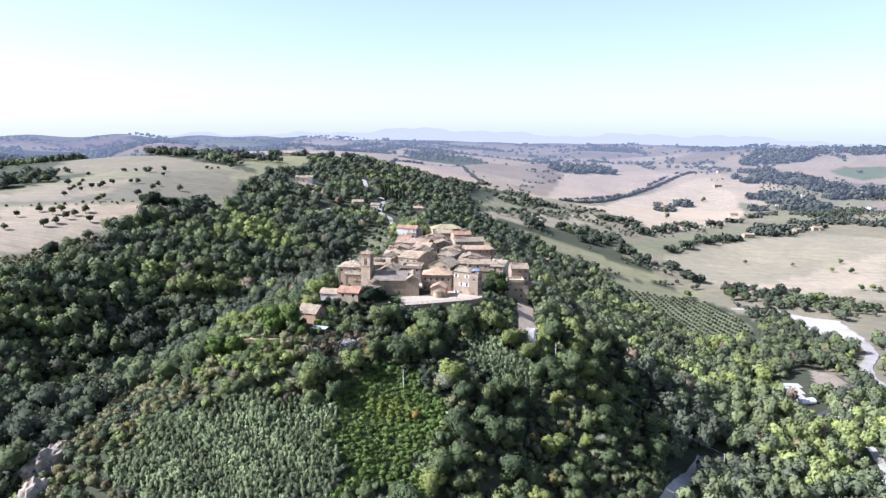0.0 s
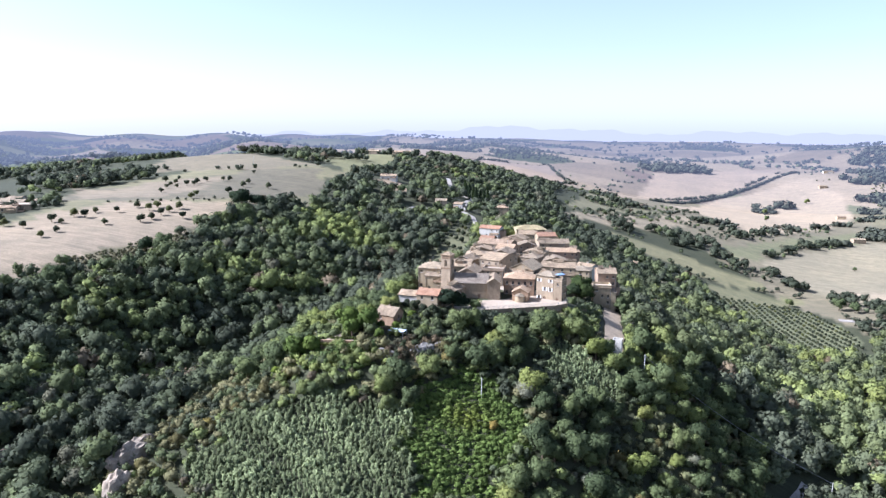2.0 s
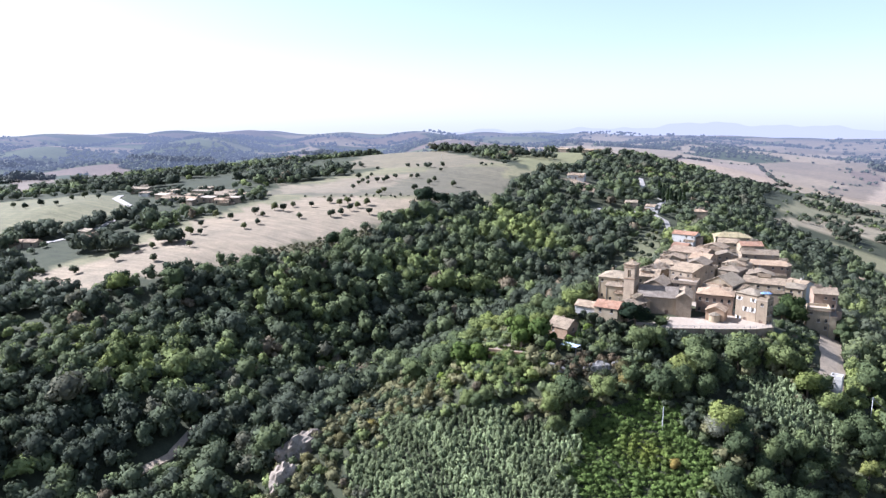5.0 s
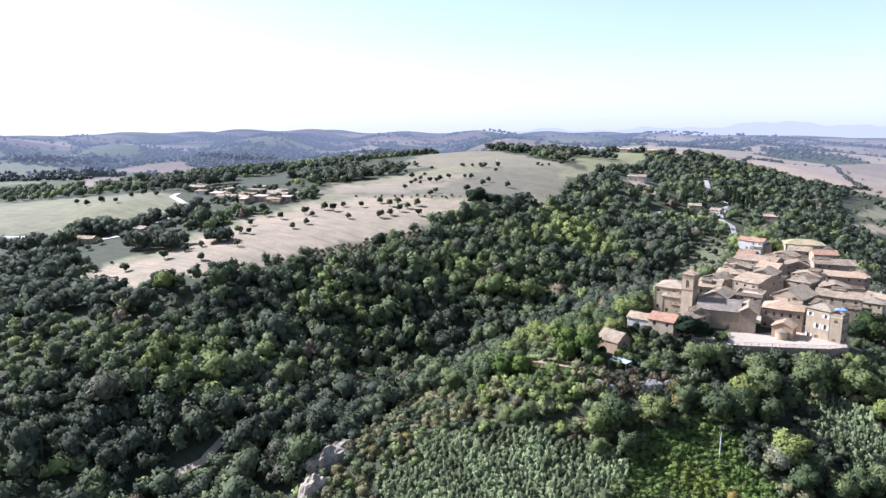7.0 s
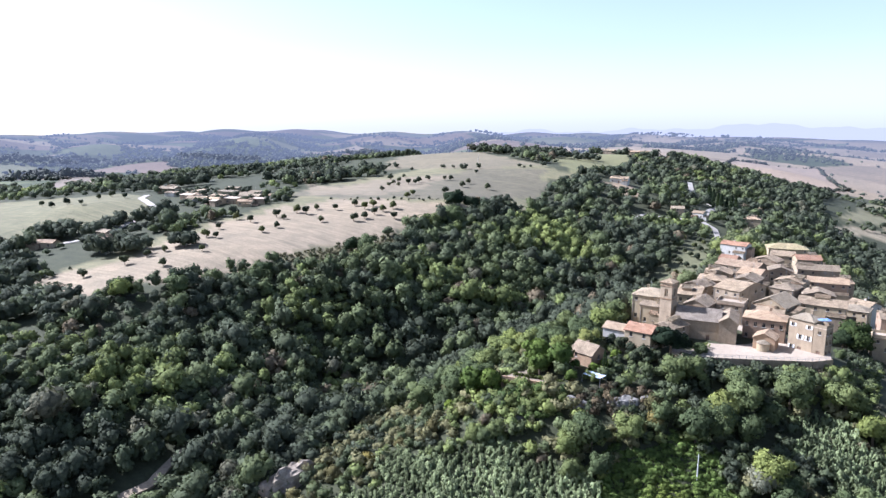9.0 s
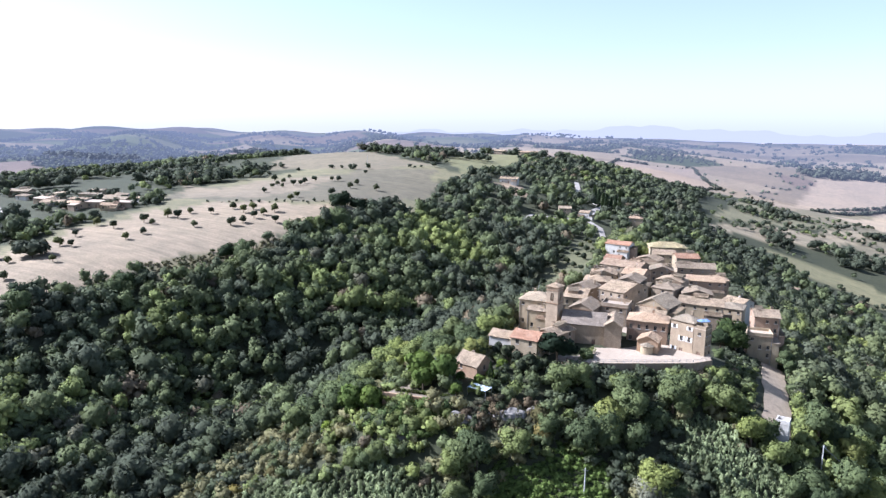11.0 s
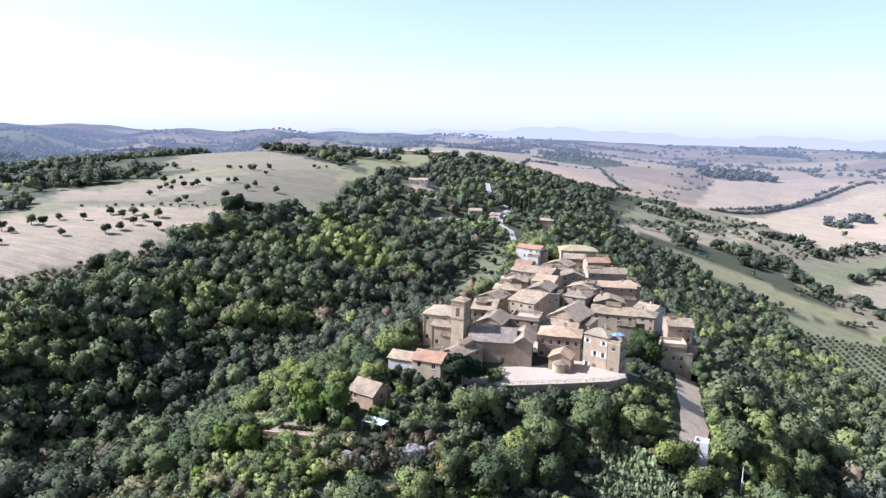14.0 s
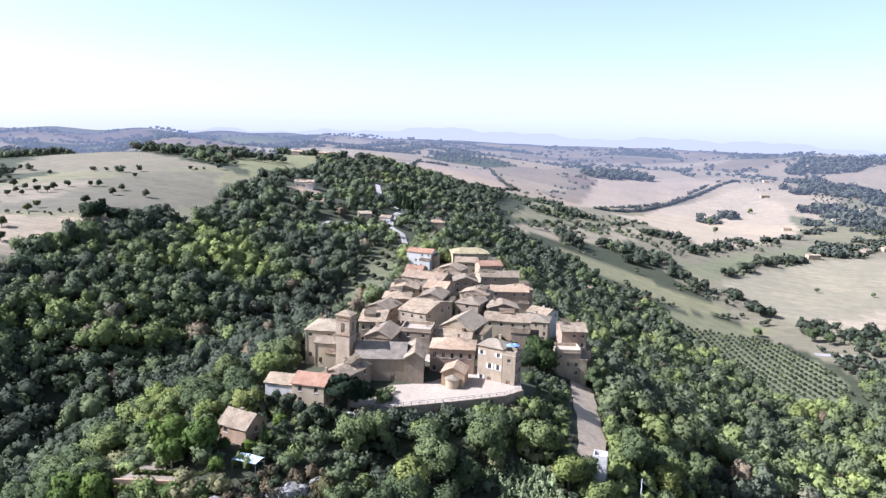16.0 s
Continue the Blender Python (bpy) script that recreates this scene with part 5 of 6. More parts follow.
# copses and thickets of the middle distance: place and reach
THICKETS = [(-8, 670, 12), (28, 729, 10), (50, 747, 12), (7, 835, 14), (22, 538, 9), (32, 518, 8), (71, 558, 13), (90, 558, 15), (105, 542, 11), (124, 560, 12), (86, 523, 8), (138, 722, 12), (169, 742, 12), (164, 682, 10), (173, 658, 9),
            (123, 518, 6), (134, 510, 7), (146, 493, 8), (188, 573, 7), (216, 611, 8), (249, 664, 10), (278, 689, 10), (300, 706, 9), (257, 810, 8), (224, 738, 7), (202, 702, 7), (267, 799, 7), (320, 877, 10), (377, 953, 12), (436, 1049, 14),
            (400, 869, 14), (391, 791, 16), (361, 776, 14), (440, 858, 14), (476, 890, 14), (567, 1197, 20), (576, 1297, 18), (500, 1200, 14), (480, 1097, 14), (534, 1097, 14), (172, 489, 4), (181, 462, 4), (188, 452, 5),
            (-204, 172, 10), (-200, 148, 9), (-196, 184, 10), (322, 1253, 16), (377, 1302, 14), (762, 1941, 55), (807, 1903, 55), (863, 1934, 60), (608, 1538, 45), (654, 1531, 45), (687, 1495, 45),
            (568, 1358, 30), (592, 1283, 30), (594, 1195, 30), (374, 818, 18), (421, 864, 18), (482, 936, 20), (153, 1680, 40), (199, 1716, 40), (237, 1721, 40), (-216, 600, 34), (-185, 615, 22),
            (682, 1598, 55), (679, 1759, 40), (705, 1514, 35), (829, 2036, 60), (1029, 1876, 70), (215, 1778, 45), (416, 859, 28), (371, 800, 18), (535, 940, 26), (577, 909, 24), (715, 1301, 40),
            (581, 1140, 26), (721, 1397, 40), (792, 1320, 40), (325, 1240, 18), (-595, 158, 30), (-1197, 349, 90), (-1315, 495, 80), (-484, 140, 26), (-397, 201, 20), (-375, 225, 18), (-372, 262, 16),
            (-319, 480, 30), (-290, 500, 30), (-355, 470, 26), (219, 425, 12), (252, 410, 14), (-1866, 715, 110), (-1951, 919, 100), (-1478, 1008, 90), (-934, 883, 50), (-1089, 1171, 60),
            (-387, -32, 9), (-371, -22, 9), (-353, -39, 10), (-378, 0, 8), (-373, 7, 7), (-358, 18, 8), (-358, 33, 8), (-316, -4, 9), (-298, 0, 8), (-347, 48, 9), (-318, 38, 8), (-280, 13, 5),
            (-345, -53, 12), (-323, -53, 12), (-329, -40, 10), (-310, -62, 12), (-300, -75, 14), (-378, 207, 9), (-365, 219, 9), (-388, 252, 9), (-392, 300, 10), (-392, 202, 10), (-410, 230, 14),
            (-420, 270, 14), (-395, 105, 16), (-370, 108, 16), (-345, 108, 14), (-405, 122, 14), (-375, 128, 16), (-338, 128, 12), (-320, 112, 9), (-358, 80, 8), (-480, 175, 14), (-500, 215, 16),
            (-455, 150, 12), (-520, 260, 18), (-276, -63, 12), (-262, -64, 12), (-290, -72, 14), (-248, -60, 9), (-268, -76, 14), (-300, -56, 8)]
hx, hy = [], []
for cx, cy, r in THICKETS:
    for k in range(int(min(90 if r > 50 else 40, 8 + r * r / 30))):
        a, q = RNG.uniform(0, 6.283), r * math.sqrt(RNG.random())
        hx.append(cx + q * math.cos(a) * 1.3)
        hy.append(cy + q * math.sin(a))
hx, hy = np.array(hx), np.array(hy)
near_and_far("copses", "dark copses standing between the fields", hx, hy, RNG.uniform(0.7, 1.35, len(hx)) * np.where(np.hypot(hx, hy) > 1300, 1.8, 1.0) * np.where((hx < -310) & (hx > -430) & (hy > 70) & (hy < 150), 0.5, 1.0), tints(RNG, hx, hy, -1.4) * 0.9)
# low bushes at the foot of the wall of the square
hx, hy = [], []
for (ax, ay), (bx, by) in zip(WALL_LINE, WALL_LINE[1:]):
    n = int(math.hypot(bx - ax, by - ay) / 0.55)
    d = Vector((bx - ax, by - ay)).normalized()
    for k in range(n):
        o = RNG.uniform(1.2, 6.0)
        hx.append(ax + (bx - ax) * k / n + d.y * o)
        hy.append(ay + (by - ay) * k / n - d.x * o)
for k in range(190):  # and on both sides of the drive
    hx.append(RNG.uniform(15.4, 17.4) if k % 3 == 0 else RNG.uniform(-4, 5.4))
    hy.append(14 + 52 * k / 190)
hx, hy = np.array(hx), np.array(hy)
wood("wall_bushes", "bushes crowding the foot of the square's wall", BUSH, hx, hy, RNG.uniform(0.9, 1.8, len(hx)) * np.where((hx > -4) & (hx < 6), 0.55, 1.0), tints(RNG, hx, hy, 0.8))


def off_wall(x, y):
    """Distance from the wall of the square."""
    out = np.full(np.shape(x), 1e9)
    for (ax, ay), (bx, by) in zip(WALL_LINE, WALL_LINE[1:]):
        t = np.clip(((x - ax) * (bx - ax) + (y - ay) * (by - ay)) / ((bx - ax) ** 2 + (by - ay) ** 2), 0, 1)
        out = np.minimum(out, np.hypot(x - ax - t * (bx - ax), y - ay - t * (by - ay)))
    return out


def place(model, used, x, y, s, turn=0.0, lift=-0.2, z=None):
    """Sets the model itself the first time, copies of it afterwards."""
    m = pose(x, y, (float(height(x, y)) if z is None else z) + lift, 0, 0, turn) @ Matrix.Scale(s, 4)
    if model.name in used:
        model = copy_thing(model, m)
    used.add(model.name)
    model.matrix_world = m
    return model


USED = set()
# single trees nearest the camera's way, but for the terrace garden
GARDEN = [(-92, -40), (-72, -44), (-54, -38), (-45, -30), (-44, -14), (-50, -6), (-62, 2), (-72, -2), (-88, -12)]
BROAD = [tree_model("tree", 300 + k, 8.5, 4.0, 760, 0.43, LEAF, "leafy green broadleaf tree on the slope", lobes=11) for k in range(6)]
x, y = scatter(RNG, -122, 62, -108, 45, 5.3, lambda x, y: NEAR_STRIP(x, y) & ((x > -88) | (y > -30)) & ~inside(x, y, GARDEN) & (off_wall(x, y) > 8))
for k, i in enumerate(RNG.permutation(len(x))[:300]):
    tagged(place(BROAD[k % len(BROAD)], USED, x[i], y[i], RNG.uniform(0.75, 1.35) * (0.7 if y[i] < -45 and x[i] < -30 or x[i] > 18 and y[i] < -8 else 1.0), RNG.uniform(0, 360)), group="trees on the slope")

# round-headed trees in the stubble and the upper field
OLIVES = [tree_model("field_tree", 800 + k, 4.9, 2.3, 190, 0.55, OLIVE_LEAF, "small round dark green tree in the stubble field", lobes=6) for k in range(3)]
FIELD_TREES = [(-301, 64), (-288, 63), (-265, 50), (-266, 61), (-285, 79), (-278, 78), (-283, 93), (-276, 93), (-279, 105), (-256, 84), (-268, 109),
               (-265, 123), (-243, 96), (-254, 119), (-241, 103), (-254, 127), (-242, 113), (-242, 121), (-241, 129), (-228, 113), (-217, 118), (-282, 29),
               (-276, 30), (-287, 18), (-275, 11), (-261, 10), (-279, 3), (-281, -5), (-281, -16), (-259, -12), (-287, -32), (-291, 44)]
for i, (x, y) in enumerate(FIELD_TREES):
    tagged(place(OLIVES[i % 3], USED, x, y, RNG.uniform(0.75, 1.15), RNG.uniform(0, 360)), group="trees in the stubble field")
UPPER_TREES = [(-288, 179), (-299, 201), (-295, 207), (-325, 237), (-294, 218), (-325, 255), (-251, 157), (-290, 221), (-306, 216), (-310, 228), (-253, 166),
               (-295, 233), (-296, 247), (-285, 253), (-281, 256), (-244, 190), (-234, 190), (-256, 232), (-353, 305), (-283, 298), (-262, 250), (-240, 240),
               (-470, 45), (-446, 39), (-435, 43), (-417, 42), (-440, 67), (-441, 77), (-420, 73)]
for i, (x, y) in enumerate(UPPER_TREES):
    tagged(place(OLIVES[i % 3], USED, x, y, RNG.uniform(0.7, 1.1), RNG.uniform(0, 360)), group="trees in the upper fields")
for i, (x, y, s) in enumerate(((-226, -29, 1.25), (-198, 125, 1.6), (-203, 117, 1.2), (-206, 62, 1.4), (-242, -43, 1.2), (-220, 4, 1.0), (264, 946, 1.2), (322, 1229, 1.5), (383, 1309, 1.7), (432, 1359, 1.5), (270, 563, 0.7), (323, 565, 0.6),
                               (355, 540, 0.7), (385, 587, 0.8), (375, 538, 0.8), (344, 451, 0.8), (355, 452, 0.9), (168, 402, 1.0), (205, 395, 1.4), (215, 388, 1.2))):
    tagged(place(BROAD[i % 6], USED, x, y, s, 40 * i), "broad dark tree standing alone at a field edge", group="field edge trees")

for i, (x, y, s) in enumerate(((-64, 3.5, 1.0), (-60.5, 2, 1.1), (-57, 1, 1.0), (-53, 0, 1.15), (-49.5, 1.5, 0.9), (-67, 5, 0.8), (-55, -3, 0.8))):
    tagged(place(OLIVES[i % 3], USED, x, y, s, 60 * i), "grey-green olive tree under the church houses", group="olives beside the village")
for i in range(22):
    t = i / 21
    x, y = -98 + 20 * ((i * 7) % 10) / 10 * (1 - 0.35 * t) + 4 * t, 146 + 112 * t
    tagged(place(OLIVES[i % 3], USED, x, y, 0.7 + 0.05 * (i % 6), 50 * i), "grey-green olive tree on the grass slope", group="olives beside the village")

# young trees of the plantation, in straight rows
PLANT = tree_model("plantation_tree", 820, 3.0, 1.5, 70, 0.6, OLIVE_LEAF, "young olive tree in a plantation row", lobes=3)
count = 0
for r in range(14):
    for c in range(30):
        u, v = r * 6.4, c * 5.2
        x, y = 88 + u * 0.98 + v * 0.18, 405 + u * 0.18 - v * 0.98
        if inside(x, y, FIELDS["orchard"][0]) and count < 290:
            count += 1
            tagged(place(PLANT, USED, x, y, RNG.uniform(0.8, 1.15), RNG.uniform(0, 360)), group="plantation rows")


def cypress(seed):
    rng = np.random.default_rng(seed)
    top = new("cypress")
    tagged(top, "tall narrow dark green cypress", "tree", group="cypresses by the road")
    part("trunk", trunk_bmesh(rng, 6, 0.25, 0), BARK, top)
    v, f = [], []
    for k in range(260):
        h = rng.uniform(0.03, 1)
        r = 1.5 * math.sin(math.pi * min(1, h * 0.82 + 0.16)) ** 0.8 * rng.uniform(0.75, 1.1)
        a = rng.uniform(0, 6.283)
        p = np.array([r * math.cos(a), r * math.sin(a), 15 * h])
        t, b = np.array([-math.sin(a), math.cos(a), 0]) * 0.5, np.array([math.cos(a) * 0.25, math.sin(a) * 0.25, 1.0])
        n0 = len(v)
        v += [tuple(p - t), tuple(p + t), tuple(p + t * 0.5 + b), tuple(p - t * 0.5 + b)]
        f.append((n0, n0 + 1, n0 + 2, n0 + 3))
    me = bpy.data.meshes.new("crown")
    me.from_pydata(v, [], f)
    me.materials.append(PINE_LEAF)
    c = new("crown", me)
    c.parent = top
    return top


CYP = cypress(5)
for i, (x, y) in enumerate(((-126, 424), (-117, 400), (-111, 388), (-107, 380), (-103, 381), (-101, 389), (-122, 412), (-99, 396), (-60, -13))):
    place(CYP, USED, x, y, 0.42 if i == 8 else 1.0 + 0.1 * math.sin(i * 3), 50 * i)

# poplars along the gravel in the valley
POP = tree_model("poplar", 830, 11, 2.1, 240, 0.9, LEAF, "slender green poplar beside the gravel road", lobes=7, flat=1.5)
for k in range(16):
    place(POP, USED, 199 + 5 * math.sin(k) + k * 0.35, 268 - k * 7.6, RNG.uniform(0.7, 1.0), 37 * k)

# trees of the garden and the square
PINE_BROAD = tree_model("garden_tree", 840, 7.5, 3.4, 500, 0.6, foliage("bright_leaves", (0.085, 0.122, 0.026), (0.140, 0.182, 0.046)), "bright green garden tree beside the ruined house", lobes=8)
for x, y, s in ((-71, -18, 1.35), (-79, -16, 1.4), (-93, -28, 1.5), (-87, -29, 1.15), (-76, -21, 1.0), (-66, -22, 0.6), (-67.5, -15.5, 0.5), (-62.5, -15, 0.48), (-72.5, -13, 0.6), (-60.5, -11, 0.5), (-98, -33, 0.6), (-60, -4, 0.5), (-72, 6, 0.6)):
    place(PINE_BROAD, USED, x, y, s, x * 9)
WILLOW = tree_model("willow", 842, 6.0, 4.2, 900, 0.34, foliage("grey_leaves", (0.170, 0.172, 0.125), (0.260, 0.255, 0.190)), "pale grey-green willow among scrub", lobes=9)
for x, y, s in ((-17, -29, 1.0), (-11, -26, 0.8), (26, -28, 0.7), (-92, -96, 0.8), (4, -48, 0.7), (36, -16, 0.65)):
    tagged(place(WILLOW, USED, x, y, s, x * 11), group="pale willows on the slope")
GOLDEN = tree_model("shrub", 843, 3.6, 2.6, 420, 0.34, foliage("golden_leaves", (0.150, 0.125, 0.045), (0.225, 0.185, 0.075)), "golden brown shrub on the dry slope", "shrub", lobes=6)
for x, y, s in ((-44, -20, 1.4), (-42.5, -24, 1.1), (-45, -28, 1.0), (-108, -58, 0.9), (-113, -66, 1.0), (-103, -50, 0.8), (-97, -43, 1.1), (-118, -76, 0.9), (-24, -44, 0.7), (12, -30, 1.0), (24, -18, 0.9), (18, -44, 1.1), (-91, -37, 0.9), (19, 20, 0.8), (20, 32, 0.7)):
    tagged(place(GOLDEN, USED, x, y, s, x * 7), group="golden shrubs")
CEDAR = tree_model("cedar", 841, 8.0, 4.6, 520, 0.7, PINE_LEAF, "dark spreading cedar beside the orange-roofed house", lobes=9, flat=0.4)
place(CEDAR, USED, -47.5, 7.5, 1.3, 20, z=-0.6)
for x, y, s, z in ((-5, 68, 0.95, -7), (-34, 88, 0.6, -2), (-10, 112, 0.8, -7), (-48, 132, 0.7, -4), (8, 100, 1.0, -11), (-20, 145, 0.8, -6), (-41, 14, 0.5, -0.5), (-16, 72, 0.7, -4), (-12, 70, 0.6, -4.5), (-39.5, 12, 0.45, -0.5), (-70, 26, 0.7, -2), (-72, 34, 0.75, -3), (14, 66, 0.7, -10), (15, 58, 0.75, -11), (-6, 46, 0.6, -6)):
    tagged(place(BROAD[int(abs(x)) % 6], USED, x, y, s, x * 17, z=z), "dark green tree growing between the village houses", group="village trees")
SPREADING = tree_model("tree", 845, 8.5, 5.2, 640, 0.6, PINE_LEAF, "broad dark evergreen oak at the edge of the stubble", lobes=9, flat=0.8)
for x, y, s in ((-216, 158, 1.25), (-208, 163, 1.1), (-223, 163, 0.85), (-201, 168, 1.0), (-206, 118, 0.95), (-246, -40, 1.0), (-233, -22, 1.0), (-222, 12, 0.8), (-214, 60, 0.85)):
    tagged(place(SPREADING, USED, x, y, s, x * 13), group="field edge trees")
DARK = tree_model("tree", 850, 9.0, 4.0, 620, 0.5, PINE_LEAF, "tall dark evergreen tree between the village houses", lobes=8)
for x, y, s, z in ((-3.5, 66, 1.35, -7), (-1.5, 62, 1.2, -8), (-6, 61, 0.9, -6), (-70, 250, 1.1, -8), (-30, 212, 0.9, -9), (-20, 205, 1.0, -12), (-62, 232, 0.9, -8)):
    tagged(place(DARK, USED, x, y, s, x * 31, z=z), group="village trees")


# ---- roads, walls and open ground ----
def ribbon(name, label, line, width, mat, lift=0.25, category="road"):
    """A strip laid over the land along a line, with an edge of some depth."""
    pts = []
    for (ax, ay), (bx, by) in zip(line, line[1:]):
        n = max(2, int(math.hypot(bx - ax, by - ay) / 3))
        pts += [(ax + (bx - ax) * k / n, ay + (by - ay) * k / n) for k in range(n)]
    pts.append(line[-1])
    bm = bmesh.new()
    rows = []
    for k, (x, y) in enumerate(pts):
        a, b = pts[max(0, k - 1)], pts[min(len(pts) - 1, k + 1)]
        d = Vector((b[0] - a[0], b[1] - a[1])).normalized()
        w = width / 2 * (1 + 0.08 * math.sin(k * 1.7))
        row = []
        for s in (-1, 1):
            px, py = x - d.y * w * s, y + d.x * w * s
            row += [bm.verts.new((px, py, float(height(px, py)) + lift - 0.8)), bm.verts.new((px, py, float(height(px, py)) + lift))]
        rows.append(row)
    for p, q in zip(rows, rows[1:]):
        for i, j in ((0, 1), (1, 3), (3, 2)):
            bm.faces.new([p[i], p[j], q[j], q[i]])
    bmesh.ops.recalc_face_normals(bm, faces=bm.faces)
    me = bpy.data.meshes.new(name)
    bm.to_mesh(me)
    bm.free()
    me.materials.append(mat)
    return tagged(new(name, me), label, category, kind="structure")


def draped(name, label, outline, mat, step=2.5, lift=0.2, category="ground"):
    """A patch of open ground lying on the land."""
    xs, ys = [p[0] for p in outline], [p[1] for p in outline]
    gx, gy = np.meshgrid(np.arange(min(xs), max(xs) + step, step), np.arange(min(ys), max(ys) + step, step))
    z = height(gx, gy) + lift
    n, k = gx.shape
    ok = inside(gx + step / 2, gy + step / 2, outline)
    faces = [(i * k + j, i * k + j + 1, (i + 1) * k + j + 1, (i + 1) * k + j) for i in range(n - 1) for j in range(k - 1) if ok[i, j]]
    ob = mesh_object(name, np.column_stack([gx.ravel(), gy.ravel(), z.ravel()]).tolist(), faces, mat, smooth=True)
    return tagged(ob, label, category, kind="structure")


GRAVEL = plaster("white_gravel", (0.33, 0.30, 0.258), (0.44, 0.405, 0.358), large=0.08, small=1.2)
EARTH = plaster("dry_earth", (0.200, 0.164, 0.116), (0.264, 0.216, 0.160), large=0.1, small=1.0)
ROCK = plaster("pale_rock", (0.20, 0.185, 0.165), (0.36, 0.335, 0.30), large=0.5, small=2.5)
CLIFF = plaster("limestone_cliff", (0.22, 0.178, 0.135), (0.37, 0.315, 0.245), large=0.4, small=2.0)
ribbon("driveway", "grey tarmac drive below the village houses", [(10.5, 66), (10.2, 45), (10.8, 28), (10, 14)], 7.0, TRACK, 0.35)
ribbon("road", "pale gravel road through the valley", VALLEY_ROAD, 7, GRAVEL, 0.4)
draped("yard", "wide pale gravel yard beside the valley road", [(236, 338), (266, 322), (258, 262), (240, 244), (226, 266), (222, 300)], GRAVEL, 2.5, 0.55)
ribbon("road", "pale track winding through the valley bottom", LOW_ROAD, 4.5, GRAVEL, 0.5)
ribbon("road", "pale track beside the valley sheds", SHED_ROAD, 4.0, GRAVEL, 0.5)
draped("plot", "dry tan plot among the valley trees", [(182, 128), (196, 150), (200, 176), (188, 184), (176, 150)], EARTH, 2.5, 0.3)
draped("yard", "bleached yard among sheds", [(150, 128), (162, 126), (168, 150), (155, 152)], GRAVEL, 2.5, 0.3)
ribbon("road", "white road climbing past walls behind the village", RIDGE_ROAD, 3.6, GRAVEL, 0.5)
ribbon("road", "white road on the ridge", UPPER_ROAD, 4.5, GRAVEL, 0.6)
ribbon("track", "pale earth track in the wooded valley", WOOD_TRACK, 2.6, TRACK, 0.6)
ribbon("track", "white farm track across the far meadow", FARM_TRACK, 4.0, GRAVEL, 0.4)


def long_wall(name, label, line, z0, tall, thick, mat, foot=6.0, category="wall"):
    """A masonry wall along a line, with its top level at z0 + tall."""
    bm = bmesh.new()
    for (ax, ay), (bx, by) in zip(line, line[1:]):
        d = Vector((bx - ax, by - ay)).normalized() * thick / 2
        nx, ny = -d.y, d.x
        q = [(ax - nx, ay - ny), (bx - nx, by - ny), (bx + nx, by + ny), (ax + nx, ay + ny)]
        v = [bm.verts.new((x, y, z0 - foot)) for x, y in q] + [bm.verts.new((x, y, z0 + tall)) for x, y in q]
        for f in ((3, 2, 1, 0), (4, 5, 6, 7), (0, 1, 5, 4), (1, 2, 6, 5), (2, 3, 7, 6), (3, 0, 4, 7)):
            bm.faces.new([v[k] for k in f])
    me = bpy.data.meshes.new(name)
    bm.to_mesh(me)
    bm.free()
    me.materials.append(mat)
    return tagged(new(name, me), label, category, kind="structure")


EDGE = [(-38.4, 8.0), (-24.2, 15.0), (-11.8, 21.6), (-7.2, 26.8)]
long_wall("retaining_wall", "stone retaining wall under the village square", EDGE, 0.3, 0.4, 0.5, STONE)


def railing(line, z, gap):
    """Iron railing on the wall of the square: posts and two rails."""
    top = new("railing")
    tagged(top, "pale iron railing along the edge of the square", "railing")
    for (ax, ay), (bx, by) in zip(line, line[1:]):
        d = Vector((bx - ax, by - ay, 0))
        n = int(d.length / gap)
        for k in range(n):
            p = Vector((ax, ay, z)) + d * k / n
            ob = new("post", shared("rail_post", WHITE, lambda bm: box(bm, -0.06, -0.06, 0, 0.06, 0.06, 1.0)))
            ob.parent, ob.location = top, p
        for h in (0.5, 0.95):
            bm = bmesh.new()
            box(bm, 0, -0.03, h - 0.03, d.length, 0.03, h + 0.03)
            ob = part("rail", bm, METAL, top)
            ob.matrix_local = Matrix.Translation((ax, ay, z)) @ Matrix.Rotation(math.atan2(d.y, d.x), 4, "Z")


railing(EDGE, 0.7, 1.9)


def apse(x, y):
    """The rounded white front of the chapel."""
    top = new("chapel_apse")
    top.location = (x, y, 0)
    tagged(top, "small rounded white apse in front of the chapel", "chapel")
    bm = bmesh.new()
    bmesh.ops.create_cone(bm, cap_ends=True, segments=20, radius1=1.8, radius2=1.8, depth=3.2, matrix=Matrix.Translation((0, 0, 1.3)))
    part("wall", bm, CREAM, top)
    bm = bmesh.new()
    bmesh.ops.create_cone(bm, cap_ends=True, segments=20, radius1=2.05, radius2=0.1, depth=0.9, matrix=Matrix.Translation((0, 0, 3.3)))
    part("roof", bm, PALE_TILE, top)


apse(-25.2, 25.2)


def parasol(x, y, z, mat, label, wide=1.7, tall=2.5):
    top = new("parasol")
    top.location = (x, y, z)
    tagged(top, label, "parasol", group="parasols")
    bm = bmesh.new()
    bmesh.ops.create_cone(bm, cap_ends=True, segments=8, radius1=0.05, radius2=0.05, depth=tall, matrix=Matrix.Translation((0, 0, tall / 2)))
    part("pole", bm, METAL, top)
    bm = bmesh.new()
    bmesh.ops.create_cone(bm, cap_ends=False, segments=8, radius1=wide, radius2=0.05, depth=0.6, matrix=Matrix.Translation((0, 0, tall + 0.1)))
    bmesh.ops.solidify(bm, geom=bm.faces[:], thickness=0.03)
    part("canopy", bm, mat, top)


